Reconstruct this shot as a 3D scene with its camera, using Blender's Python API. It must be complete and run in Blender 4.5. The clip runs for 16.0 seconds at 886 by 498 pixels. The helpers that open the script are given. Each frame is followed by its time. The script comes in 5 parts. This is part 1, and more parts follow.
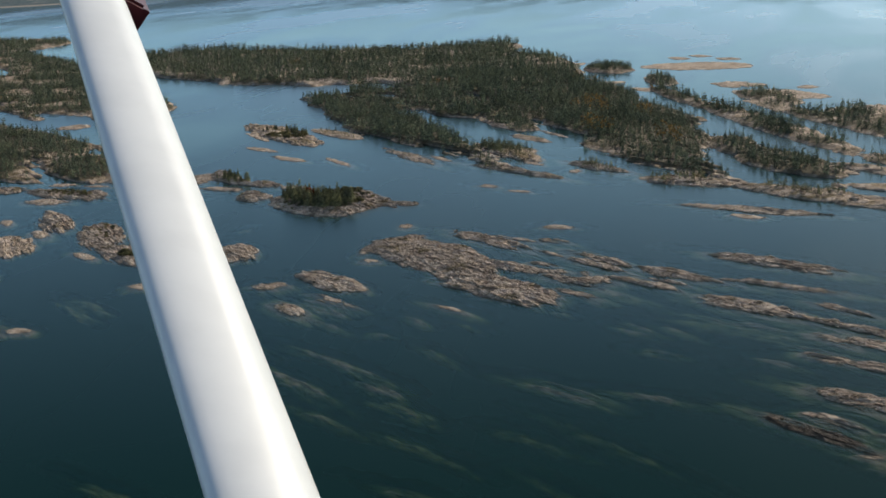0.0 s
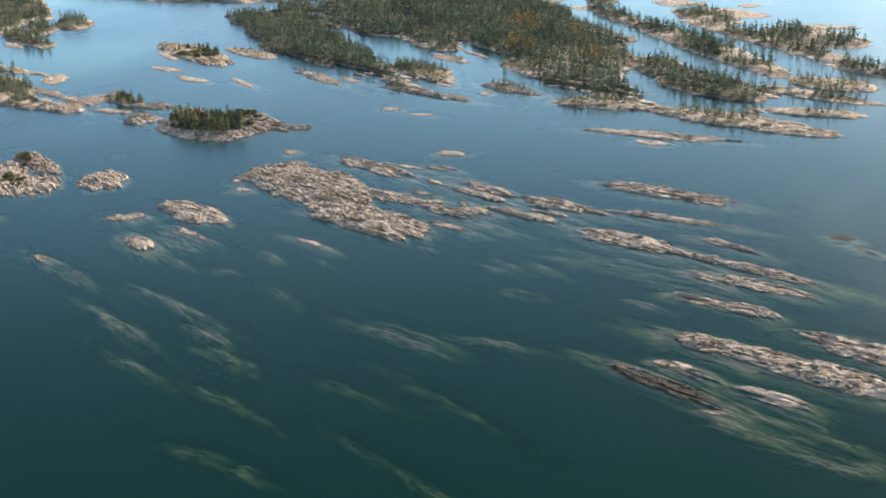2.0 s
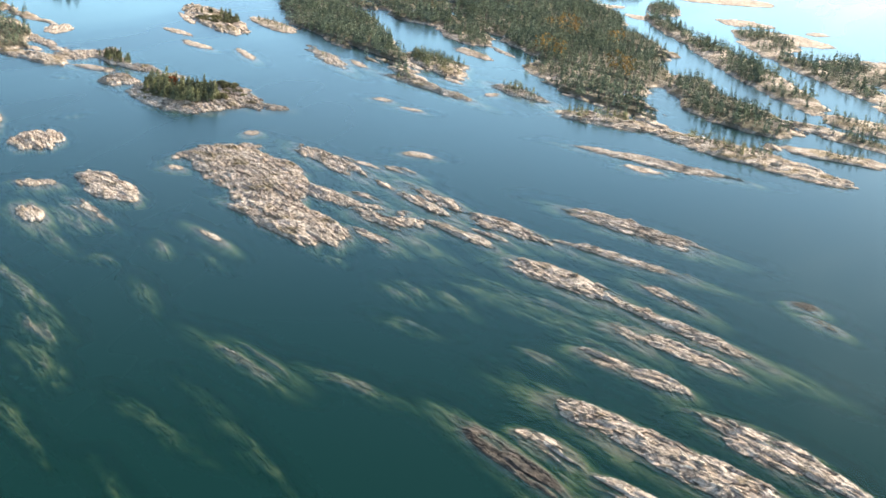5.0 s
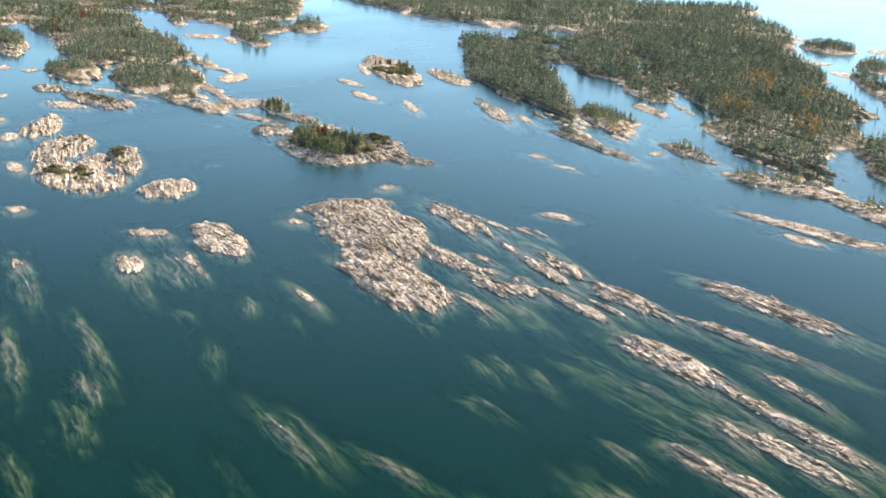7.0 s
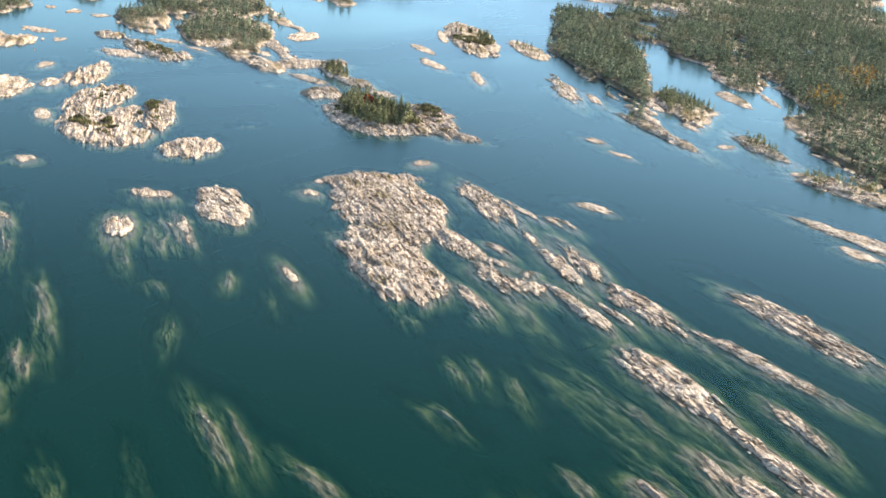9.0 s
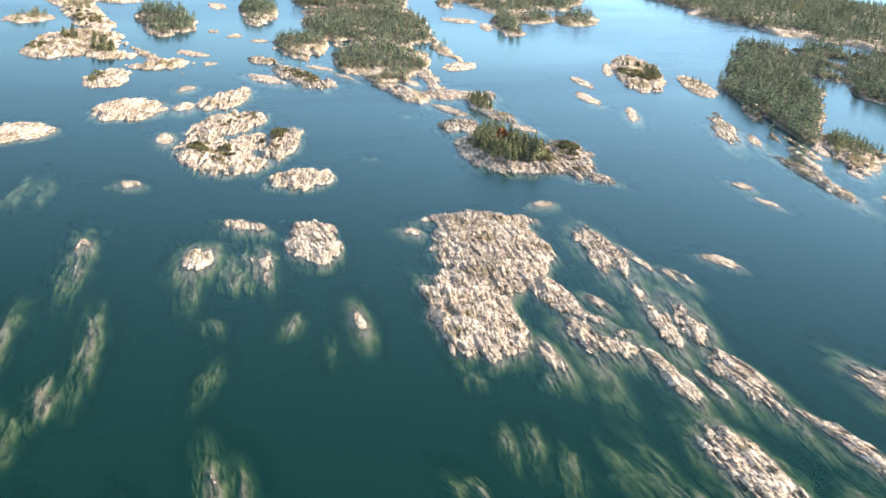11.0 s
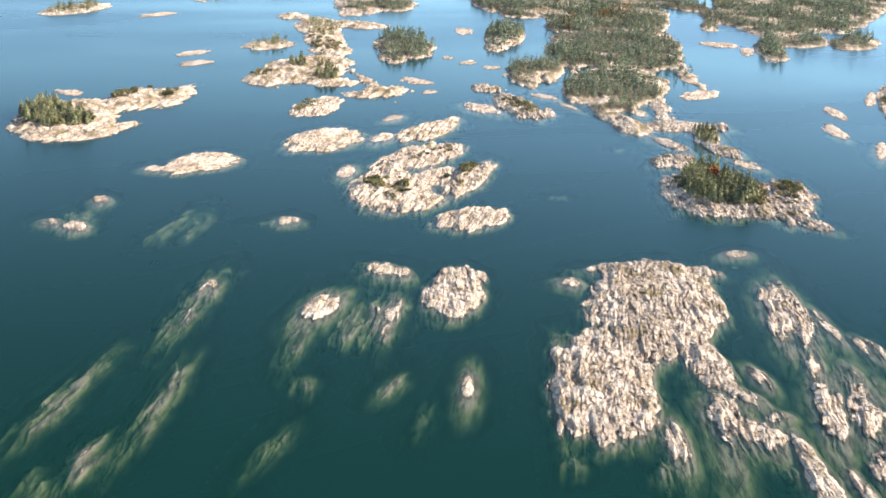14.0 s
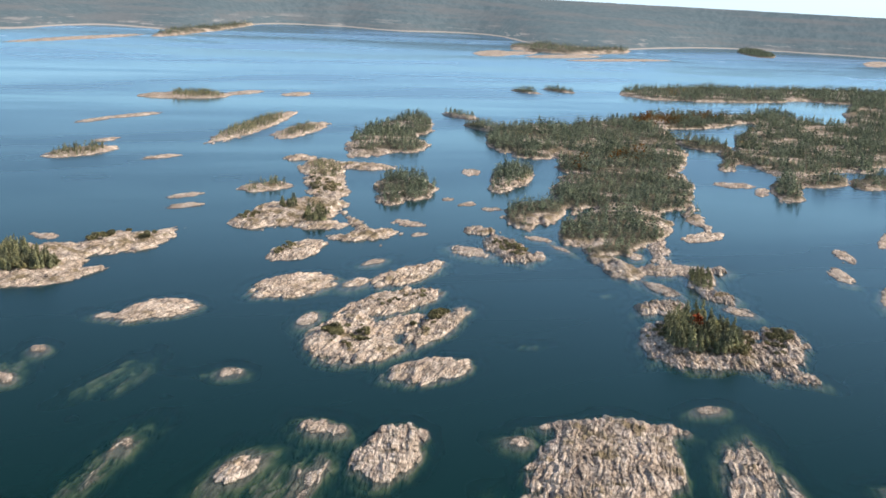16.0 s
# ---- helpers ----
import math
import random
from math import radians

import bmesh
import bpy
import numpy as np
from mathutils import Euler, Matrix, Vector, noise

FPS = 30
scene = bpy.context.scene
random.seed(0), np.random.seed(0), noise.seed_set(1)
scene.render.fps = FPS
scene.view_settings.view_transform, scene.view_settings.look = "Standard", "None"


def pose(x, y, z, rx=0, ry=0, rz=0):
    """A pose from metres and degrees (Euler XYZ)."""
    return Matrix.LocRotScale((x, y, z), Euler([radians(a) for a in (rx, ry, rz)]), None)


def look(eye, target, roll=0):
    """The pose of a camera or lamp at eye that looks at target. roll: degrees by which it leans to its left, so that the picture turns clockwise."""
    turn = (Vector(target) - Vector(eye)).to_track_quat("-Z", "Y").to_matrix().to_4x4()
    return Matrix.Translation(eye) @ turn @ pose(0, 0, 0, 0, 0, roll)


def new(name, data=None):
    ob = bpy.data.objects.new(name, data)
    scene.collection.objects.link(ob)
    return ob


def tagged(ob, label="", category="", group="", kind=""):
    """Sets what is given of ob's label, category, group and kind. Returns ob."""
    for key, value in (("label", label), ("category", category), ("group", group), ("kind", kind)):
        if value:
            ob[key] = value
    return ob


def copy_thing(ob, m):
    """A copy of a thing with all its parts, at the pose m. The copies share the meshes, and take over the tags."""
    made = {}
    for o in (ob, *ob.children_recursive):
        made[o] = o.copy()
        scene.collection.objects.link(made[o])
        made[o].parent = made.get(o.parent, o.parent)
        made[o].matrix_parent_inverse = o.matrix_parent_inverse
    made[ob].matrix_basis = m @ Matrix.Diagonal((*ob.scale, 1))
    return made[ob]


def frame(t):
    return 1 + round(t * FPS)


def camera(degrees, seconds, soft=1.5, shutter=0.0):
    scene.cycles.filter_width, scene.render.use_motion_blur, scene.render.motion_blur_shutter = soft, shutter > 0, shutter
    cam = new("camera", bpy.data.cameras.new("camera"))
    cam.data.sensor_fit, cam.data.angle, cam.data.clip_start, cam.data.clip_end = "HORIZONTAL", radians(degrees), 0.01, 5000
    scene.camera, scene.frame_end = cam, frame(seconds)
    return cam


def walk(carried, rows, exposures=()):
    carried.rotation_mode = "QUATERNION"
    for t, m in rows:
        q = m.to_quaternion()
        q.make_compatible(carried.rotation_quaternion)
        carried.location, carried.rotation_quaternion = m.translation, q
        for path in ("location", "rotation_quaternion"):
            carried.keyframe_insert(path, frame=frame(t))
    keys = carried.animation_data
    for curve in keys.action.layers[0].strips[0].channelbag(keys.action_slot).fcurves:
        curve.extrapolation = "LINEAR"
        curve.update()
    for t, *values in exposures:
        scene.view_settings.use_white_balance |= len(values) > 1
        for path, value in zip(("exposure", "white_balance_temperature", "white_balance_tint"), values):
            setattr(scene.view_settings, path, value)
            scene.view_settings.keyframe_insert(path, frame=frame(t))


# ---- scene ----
cam = camera(37.60, 16.0, soft=1.7)
PATH = [
    (0, (-65.29, 89.63, 181.91), (-58.892, 186.679, 158.648), -2.42),
    (0.5, (-50.25, 100.01, 179.50), (-42.713, 196.413, 154.011), -3.48),
    (1, (-35.29, 110.32, 177.12), (-27.347, 206.680, 151.577), -3.63),
    (1.5, (-20.56, 120.57, 174.86), (-12.581, 216.352, 147.251), -3.10),
    (2, (-6.20, 130.84, 172.81), (1.441, 226.186, 143.639), -2.09),
    (2.5, (7.61, 141.25, 170.99), (15.590, 236.243, 140.799), -1.23),
    (3, (20.74, 151.92, 169.44), (29.668, 246.637, 138.623), 0.19),
    (5.5, (82.64, 207.09, 162.70), (80.352, 302.750, 133.660), 4.72),
    (6, (94.44, 218.56, 161.59), (86.559, 314.216, 133.516), 4.14),
    (6.5, (105.63, 230.38, 160.68), (92.945, 325.713, 133.272), 3.25),
    (7, (116.15, 242.51, 159.90), (99.626, 337.405, 133.045), 3.17),
    (7.5, (125.84, 254.91, 159.31), (106.181, 349.180, 132.345), 3.43),
    (8, (134.59, 267.56, 158.97), (113.071, 361.094, 130.901), 4.41),
    (10.5, (172.91, 331.72, 159.26), (139.468, 420.821, 128.551), 7.24),
    (11, (179.55, 344.53, 159.40), (139.552, 431.360, 130.056), 5.99),
    (11.5, (185.41, 357.26, 159.56), (139.970, 441.674, 131.100), 5.02),
    (12, (190.62, 369.90, 159.76), (140.757, 451.797, 131.378), 4.69),
    (12.5, (195.29, 382.52, 160.09), (142.571, 462.237, 130.658), 5.26),
    (13, (199.38, 395.24, 160.54), (145.086, 473.495, 130.079), 5.65),
    (13.5, (203.06, 408.19, 160.95), (145.995, 484.342, 130.218), 4.86),
    (14, (206.37, 421.38, 161.19), (146.195, 495.493, 131.421), 3.74),
    (14.5, (209.39, 434.75, 161.13), (145.909, 507.518, 135.153), 2.40),
    (15, (212.08, 448.18, 160.76), (147.424, 521.453, 139.528), 2.93),
    (15.5, (214.44, 461.61, 160.22), (149.440, 535.187, 141.215), 3.36),
    (16, (216.58, 475.02, 159.72), (151.080, 547.959, 139.994), 3.15),
]
EXPOSURES = [(0, -0.38, 6700, 7), (0.5, 0.0, 6700, 7), (1, 0.15, 6700, 7), (1.5, 0.60, 6700, 7), (2, 0.75, 6700, 7), (3, 1.2, 6650, 7), (5.5, 1.33, 6750, 6), (8, 1.28, 6750, 6), (10.5, 1.52, 6750, 7), (12.5, 1.29, 6600, 8), (14, 1.35, 6550, 9), (15, 0.86, 6500, 10), (15.5, 0.64, 6450, 10), (16, 0.5, 6400, 10)]
walk(cam, [(t, look(eye, target, roll)) for t, eye, target, roll in PATH], EXPOSURES)

# ---- sky and sun ----
SUN_AZ, SUN_EL = 42.0, 33.0          # degrees right of +y, degrees up
world = bpy.data.worlds.new("sky")
scene.world = world
world.use_nodes = True
wn = world.node_tree
wn.nodes.clear()
sky = wn.nodes.new("ShaderNodeTexSky")
sky.sky_type, sky.sun_disc = "NISHITA", False
sky.sun_elevation, sky.sun_rotation = radians(SUN_EL), radians(SUN_AZ)
sky.air_density, sky.dust_density, sky.ozone_density = 1.0, 0.6, 2.0
back = wn.nodes.new("ShaderNodeBackground")
back.inputs["Strength"].default_value = 0.12
world_out = wn.nodes.new("ShaderNodeOutputWorld")
where = wn.nodes.new("ShaderNodeTexCoord")
parts_of = wn.nodes.new("ShaderNodeSeparateXYZ")
low = wn.nodes.new("ShaderNodeMapRange")
low.interpolation_type = "SMOOTHSTEP"
for _key, _v in (("From Min", 0.0), ("From Max", 0.30), ("To Min", 0.65), ("To Max", 0.0)):
    low.inputs[_key].default_value = _v
veil = wn.nodes.new("ShaderNodeMix")          # pale autumn haze low over the horizon
veil.data_type = "RGBA"
veil.inputs[7].default_value = (5.7, 8.2, 10.2, 1)
wn.links.new(where.outputs["Generated"], parts_of.inputs[0])
wn.links.new(parts_of.outputs["Z"], low.inputs["Value"])
wn.links.new(low.outputs[0], veil.inputs["Factor"])
wn.links.new(sky.outputs[0], veil.inputs[6])
wn.links.new(veil.outputs[2], back.inputs[0])
wn.links.new(back.outputs[0], world_out.inputs[0])

sun_data = bpy.data.lights.new("sun", "SUN")
sun_data.energy, sun_data.angle, sun_data.color = 4.8, radians(0.5), (1.0, 0.91, 0.78)
sun = new("sun", sun_data)
_a, _e = radians(SUN_AZ), radians(SUN_EL)
sun.matrix_world = look((0, 0, 400), (-300 * math.sin(_a) * math.cos(_e), -300 * math.cos(_a) * math.cos(_e), 400 - 300 * math.sin(_e)))


# ---- materials ----
class Nodes:
    """A small helper round one node material."""

    def __init__(self, name):
        self.mat = bpy.data.materials.new(name)
        self.mat.use_nodes = True
        self.tree = self.mat.node_tree
        self.tree.nodes.clear()
        self.out = self.tree.nodes.new("ShaderNodeOutputMaterial")
        self.pos = self.tree.nodes.new("ShaderNodeNewGeometry").outputs["Position"]

    def add(self, kind, **props):
        n = self.tree.nodes.new(kind)
        for k, v in props.items():
            setattr(n, k, v)
        return n

    def link(self, a, b):
        self.tree.links.new(a, b)

    def put(self, socket, value):
        if isinstance(value, bpy.types.NodeSocket):
            self.link(value, socket)
        elif isinstance(value, tuple) and len(value) == 3 and socket.type == "RGBA":
            socket.default_value = (*value, 1)
        else:
            socket.default_value = value

    def mapped(self, scale, rot=0.0, vec=None):
        m = self.add("ShaderNodeMapping", vector_type="TEXTURE")
        self.link(vec or self.pos, m.inputs["Vector"])
        m.inputs["Scale"].default_value = [1 / k for k in scale]
        m.inputs["Rotation"].default_value = (0, 0, radians(rot))
        return m.outputs[0]

    def noise(self, scale, vec=None, detail=4.0, rough=0.55, distort=0.0):
        n = self.add("ShaderNodeTexNoise")
        self.link(vec or self.pos, n.inputs["Vector"])
        n.inputs["Scale"].default_value, n.inputs["Detail"].default_value = scale, detail
        n.inputs["Roughness"].default_value, n.inputs["Distortion"].default_value = rough, distort
        return n.outputs["Fac"]

    def cells(self, scale, vec=None, feature="DISTANCE_TO_EDGE"):
        n = self.add("ShaderNodeTexVoronoi", feature=feature)
        self.link(vec or self.pos, n.inputs["Vector"])
        n.inputs["Scale"].default_value = scale
        return n.outputs["Distance"]

    def span(self, value, lo, hi, a=0.0, b=1.0, smooth=True):
        n = self.add("ShaderNodeMapRange", interpolation_type="SMOOTHSTEP" if smooth else "LINEAR")
        self.put(n.inputs["Value"], value)
        for key, v in (("From Min", lo), ("From Max", hi), ("To Min", a), ("To Max", b)):
            n.inputs[key].default_value = v
        return n.outputs[0]

    def math(self, op, a, b=0.5):
        n = self.add("ShaderNodeMath", operation=op)
        self.put(n.inputs[0], a)
        self.put(n.inputs[1], b)
        return n.outputs[0]

    def mix(self, fac, a, b, blend="MIX"):
        n = self.add("ShaderNodeMix", data_type="RGBA", blend_type=blend)
        self.put(n.inputs["Factor"], fac)
        self.put(n.inputs[6], a)
        self.put(n.inputs[7], b)
        return n.outputs[2]

    def height(self):
        s = self.add("ShaderNodeSeparateXYZ")
        self.link(self.pos, s.inputs[0])
        return s.outputs["Z"]

    def bump(self, h, strength=0.5, distance=0.1):
        n = self.add("ShaderNodeBump")
        self.link(h, n.inputs["Height"])
        n.inputs["Strength"].default_value, n.inputs["Distance"].default_value = strength, distance
        return n.outputs[0]

    def surface(self, color, rough=0.8, normal=None, metal=0.0, spec=0.4):
        p = self.add("ShaderNodeBsdfPrincipled")
        self.put(p.inputs["Base Color"], color)
        self.put(p.inputs["Roughness"], rough)
        self.put(p.inputs["Metallic"], metal)
        self.put(p.inputs["Specular IOR Level"], spec)
        if normal:
            self.link(normal, p.inputs["Normal"])
        self.link(p.outputs[0], self.out.inputs["Surface"])
        return self.mat


# near-black base colour that stands for light absorbed by deep water
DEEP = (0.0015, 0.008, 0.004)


def drowned(n, dry):
    """Weed on what lies under water: pale algae near the surface, light lost with depth darkened into the colour."""
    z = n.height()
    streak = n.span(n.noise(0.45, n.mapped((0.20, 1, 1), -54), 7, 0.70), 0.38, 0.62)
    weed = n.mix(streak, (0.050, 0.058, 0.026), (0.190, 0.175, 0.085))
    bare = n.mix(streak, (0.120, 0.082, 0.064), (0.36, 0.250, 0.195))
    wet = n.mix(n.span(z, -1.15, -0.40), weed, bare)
    # from here down the water's absorption of light is painted into the colour
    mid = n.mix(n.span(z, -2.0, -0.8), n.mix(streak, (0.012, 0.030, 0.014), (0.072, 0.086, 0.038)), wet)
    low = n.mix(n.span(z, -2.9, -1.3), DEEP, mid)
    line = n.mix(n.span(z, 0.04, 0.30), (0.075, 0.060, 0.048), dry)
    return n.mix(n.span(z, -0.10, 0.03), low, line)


def rock_material(name, pale, mid, dark, strike, tone=1.0):
    n = Nodes(name)
    long = n.mapped((0.12, 0.80, 0.5), strike)
    band = n.noise(1.0, long, 7, 0.66, 0.8)
    patch = n.noise(0.10, None, 5, 0.62)
    grain = n.noise(1.7, None, 6, 0.72)
    c = n.mix(n.span(band, 0.38, 0.62), mid, pale)
    c = n.mix(n.span(patch, 0.40, 0.66, 0, 0.8), c, (0.55, 0.395, 0.265))
    stain = n.noise(0.055, n.mapped((0.5, 1, 1), strike), 6, 0.68)
    c = n.mix(n.span(stain, 0.44, 0.64, 0, 0.60), c, (0.260, 0.195, 0.145))
    c = n.mix(n.span(grain, 0.46, 0.66, 0, 0.7), c, dark)
    c = n.mix(n.span(n.noise(0.7, long, 5, 0.7), 0.58, 0.68, 0, 0.8), c, (0.84, 0.755, 0.62))
    warp = n.add("ShaderNodeVectorMath", operation="MULTIPLY_ADD")
    n.link(n.add("ShaderNodeTexNoise").outputs["Color"], warp.inputs[0])
    warp.inputs[1].default_value = (2.5, 2.5, 2.5)
    n.link(n.mapped((0.22, 1.0, 0.6), strike), warp.inputs[2])
    crack = n.cells(0.42, warp.outputs[0])
    c = n.mix(n.math("MULTIPLY", n.span(crack, 0.0, 0.12, 0.8, 0.0), n.span(patch, 0.35, 0.6)), c, (0.080, 0.060, 0.048))
    lichen = n.noise(0.42, None, 7, 0.75)
    c = n.mix(n.span(lichen, 0.50, 0.62, 0, 0.85), c, (0.125, 0.098, 0.072))
    soil = n.add("ShaderNodeAttribute", attribute_name="soil").outputs["Fac"]
    grass = n.mix(n.span(n.noise(0.6, None, 6, 0.75), 0.35, 0.65), (0.085, 0.062, 0.030), (0.26, 0.185, 0.090))
    c = n.mix(n.math("MULTIPLY", soil, n.span(grain, 0.30, 0.55, 0.55, 1.0)), c, grass)
    duff = n.add("ShaderNodeAttribute", attribute_name="duff").outputs["Fac"]
    c = n.mix(duff, c, n.mix(n.noise(0.25, None, 5, 0.7), (0.050, 0.048, 0.028), (0.125, 0.098, 0.056)))
    if tone < 1:
        c = n.mix(1.0, c, (tone, tone, tone), "MULTIPLY")
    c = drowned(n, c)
    h = n.math("ADD", n.math("MULTIPLY", band, 0.7), n.math("MULTIPLY", n.noise(1.1, None, 7, 0.75), 0.8))
    return n.surface(c, 0.88, n.bump(h, 1.0, 0.9), spec=n.span(n.height(), -0.15, 0.05, 0.0, 0.25))


STRIKES = {}


def rock_for(strike, tone=1.0):
    """One granite, laid with its banding along the strike, to the nearest 15 degrees. tone: under 1 for dark gneiss."""
    turn = int(round(strike / 15.0)) * 15 % 180
    key = turn, tone
    if key not in STRIKES:
        STRIKES[key] = rock_material("banded_granite" if tone == 1 else "dark_gneiss", (0.84, 0.690, 0.548), (0.52, 0.385, 0.288), (0.20, 0.146, 0.114), turn, tone)
    return STRIKES[key]


def leaf_material(name, a, b, dry=None):
    n = Nodes(name)
    rnd = n.add("ShaderNodeNewGeometry").outputs["Random Per Island"]
    c = n.mix(rnd, a, b)
    stand = n.noise(0.03, None, 3)
    c = n.mix(n.span(stand, 0.45, 0.70, 0, 0.5), c, (0.085, 0.092, 0.050))
    if dry:
        c = n.mix(n.math("MULTIPLY", n.span(n.noise(0.009, None, 3), 0.64, 0.72), n.span(rnd, 0.30, 0.5)), c, dry)
    tone = n.span(n.noise(0.16, None, 2, 0.5), 0.36, 0.64)
    c = n.mix(1.0, c, n.mix(tone, (0.62, 0.64, 0.70), (1.45, 1.40, 1.30)), "MULTIPLY")
    face = n.add("ShaderNodeBsdfDiffuse")
    n.put(face.inputs["Color"], c)
    glow = n.add("ShaderNodeBsdfTranslucent")
    n.put(glow.inputs["Color"], c)
    both = n.add("ShaderNodeMixShader")
    both.inputs[0].default_value = 0.45
    n.link(face.outputs[0], both.inputs[1])
    n.link(glow.outputs[0], both.inputs[2])
    n.link(both.outputs[0], n.out.inputs["Surface"])
    return n.mat


def bark_material():
    n = Nodes("bark")
    return n.surface(n.mix(n.noise(3.0, n.mapped((1, 1, 0.2))), (0.07, 0.055, 0.045), (0.15, 0.12, 0.10)), 0.9)


def water_material():
    n = Nodes("lake_water")
    chop = n.noise(0.10, n.mapped((1, 1, 1)), 2, 0.5, 0.6)
    swell = n.noise(0.04, n.mapped((1.0, 0.45, 1), 25), 2, 0.5, 0.8)
    wind = n.noise(0.0035, n.mapped((1.0, 0.30, 1), -20), 4, 0.6, 0.4)
    h = n.math("ADD", n.math("MULTIPLY", chop, 0.5), n.math("MULTIPLY", swell, 0.8))
    nor = n.bump(h, 0.035, 0.35)
    clear = n.add("ShaderNodeBsdfTransparent")
    n.put(clear.inputs["Color"], (0.86, 0.96, 0.93))
    murk = n.add("ShaderNodeBsdfDiffuse")
    n.put(murk.inputs["Color"], (0.0073, 0.0525, 0.0445))
    body = n.add("ShaderNodeMixShader")
    body.inputs[0].default_value = 0.30
    n.link(clear.outputs[0], body.inputs[1])
    n.link(murk.outputs[0], body.inputs[2])
    deep = n.add("ShaderNodeBsdfDiffuse")            # no light comes back from the bottom here
    n.put(deep.inputs["Color"], (0.0030, 0.0190, 0.0160))
    lake = n.add("ShaderNodeMixShader")
    n.link(n.add("ShaderNodeAttribute", attribute_name="shallow").outputs["Fac"], lake.inputs[0])
    n.link(deep.outputs[0], lake.inputs[1])
    n.link(body.outputs[0], lake.inputs[2])
    gloss = n.add("ShaderNodeBsdfGlossy")
    n.put(gloss.inputs["Color"], (0.65, 0.81, 0.90))
    n.put(gloss.inputs["Roughness"], n.span(wind, 0.38, 0.64, 0.14, 0.30))
    n.link(nor, gloss.inputs["Normal"])
    edge = n.add("ShaderNodeLayerWeight")
    edge.inputs["Blend"].default_value = 0.5
    n.link(nor, edge.inputs["Normal"])
    fres = n.math("MINIMUM", n.math("ADD", n.math("MULTIPLY", n.math("POWER", edge.outputs["Facing"], 8.2), 1.50), 0.005), 0.95)
    mix = n.add("ShaderNodeMixShader")
    n.link(fres, mix.inputs[0])
    n.link(lake.outputs[0], mix.inputs[1])
    n.link(gloss.outputs[0], mix.inputs[2])
    n.link(mix.outputs[0], n.out.inputs["Surface"])
    return n.mat


def bed_material():
    n = Nodes("depth_darkened_bed")
    # bed coloured almost black in place of light the water takes
    return n.surface(n.mix(n.noise(0.05), DEEP, (0.0022, 0.0115, 0.0060)), 1.0, spec=0.0)


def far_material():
    n = Nodes("hazed_distant_woods")
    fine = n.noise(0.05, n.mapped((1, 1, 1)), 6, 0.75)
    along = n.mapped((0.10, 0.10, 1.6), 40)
    # air haze is mixed into the woods' colour as blue-grey
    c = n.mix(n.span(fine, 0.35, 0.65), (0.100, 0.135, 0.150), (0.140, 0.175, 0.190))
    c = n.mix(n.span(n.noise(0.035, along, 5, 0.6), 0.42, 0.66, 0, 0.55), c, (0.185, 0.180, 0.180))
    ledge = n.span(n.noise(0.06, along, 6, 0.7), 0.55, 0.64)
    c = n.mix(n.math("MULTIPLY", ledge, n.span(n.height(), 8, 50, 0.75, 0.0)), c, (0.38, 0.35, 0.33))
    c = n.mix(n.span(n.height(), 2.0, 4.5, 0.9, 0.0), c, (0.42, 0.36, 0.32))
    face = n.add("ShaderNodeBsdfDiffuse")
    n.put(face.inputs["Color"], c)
    haze = n.add("ShaderNodeEmission")          # glow standing in for daylight scattered by miles of air
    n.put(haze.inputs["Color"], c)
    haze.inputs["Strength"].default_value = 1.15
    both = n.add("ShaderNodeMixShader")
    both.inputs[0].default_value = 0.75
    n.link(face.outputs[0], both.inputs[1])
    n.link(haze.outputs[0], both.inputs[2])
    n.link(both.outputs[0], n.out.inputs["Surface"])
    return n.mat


WATER, BED, FAR, BARK = water_material(), bed_material(), far_material(), bark_material()
PINE = leaf_material("pine_needles", (0.185, 0.190, 0.105), (0.360, 0.340, 0.195), (0.19, 0.165, 0.095))
WOODS = leaf_material("mixed_wood_foliage", (0.148, 0.178, 0.124), (0.315, 0.335, 0.232), (0.330, 0.190, 0.070))
RED = leaf_material("red_maple_leaves", (0.22, 0.045, 0.020), (0.34, 0.085, 0.035))
RUST = leaf_material("autumn_oak_leaves", (0.17, 0.085, 0.028), (0.26, 0.13, 0.045))
AUTUMN = leaf_material("yellow_birch_leaves", (0.36, 0.23, 0.09), (0.50, 0.34, 0.14))
BUSH = leaf_material("juniper_scrub", (0.150, 0.145, 0.075), (0.290, 0.255, 0.135))


# ---- noise on arrays ----
def lattice(xi, yi, seed):
    h = (xi.astype(np.int64) * 374761393 + yi.astype(np.int64) * 668265263 + seed * 974634777) & 0xFFFFFFFF
    h = ((h ^ (h >> 13)) * 1274126177) & 0xFFFFFFFF
    return ((h ^ (h >> 16)) & 0xFFFF) / 65535.0


def vnoise(x, y, seed):
    """Smooth noise from -1 to 1."""
    xi, yi = np.floor(x), np.floor(y)
    fx, fy = x - xi, y - yi
    fx, fy = fx * fx * fx * (fx * (fx * 6 - 15) + 10), fy * fy * fy * (fy * (fy * 6 - 15) + 10)
    a, b = lattice(xi, yi, seed), lattice(xi + 1, yi, seed)
    c, d = lattice(xi, yi + 1, seed), lattice(xi + 1, yi + 1, seed)
    return 2 * ((a * (1 - fx) + b * fx) * (1 - fy) + (c * (1 - fx) + d * fx) * fy) - 1


def fbm(x, y, seed, octaves=4, gain=0.5):
    total, amp, norm = 0, 1.0, 0
    for k in range(octaves):
        total, norm, amp = total + amp * vnoise(x, y, seed + 17 * k), norm + amp, amp * gain
        x, y = x * 2.03 + 11.7, y * 2.03 + 5.3
    return total / norm


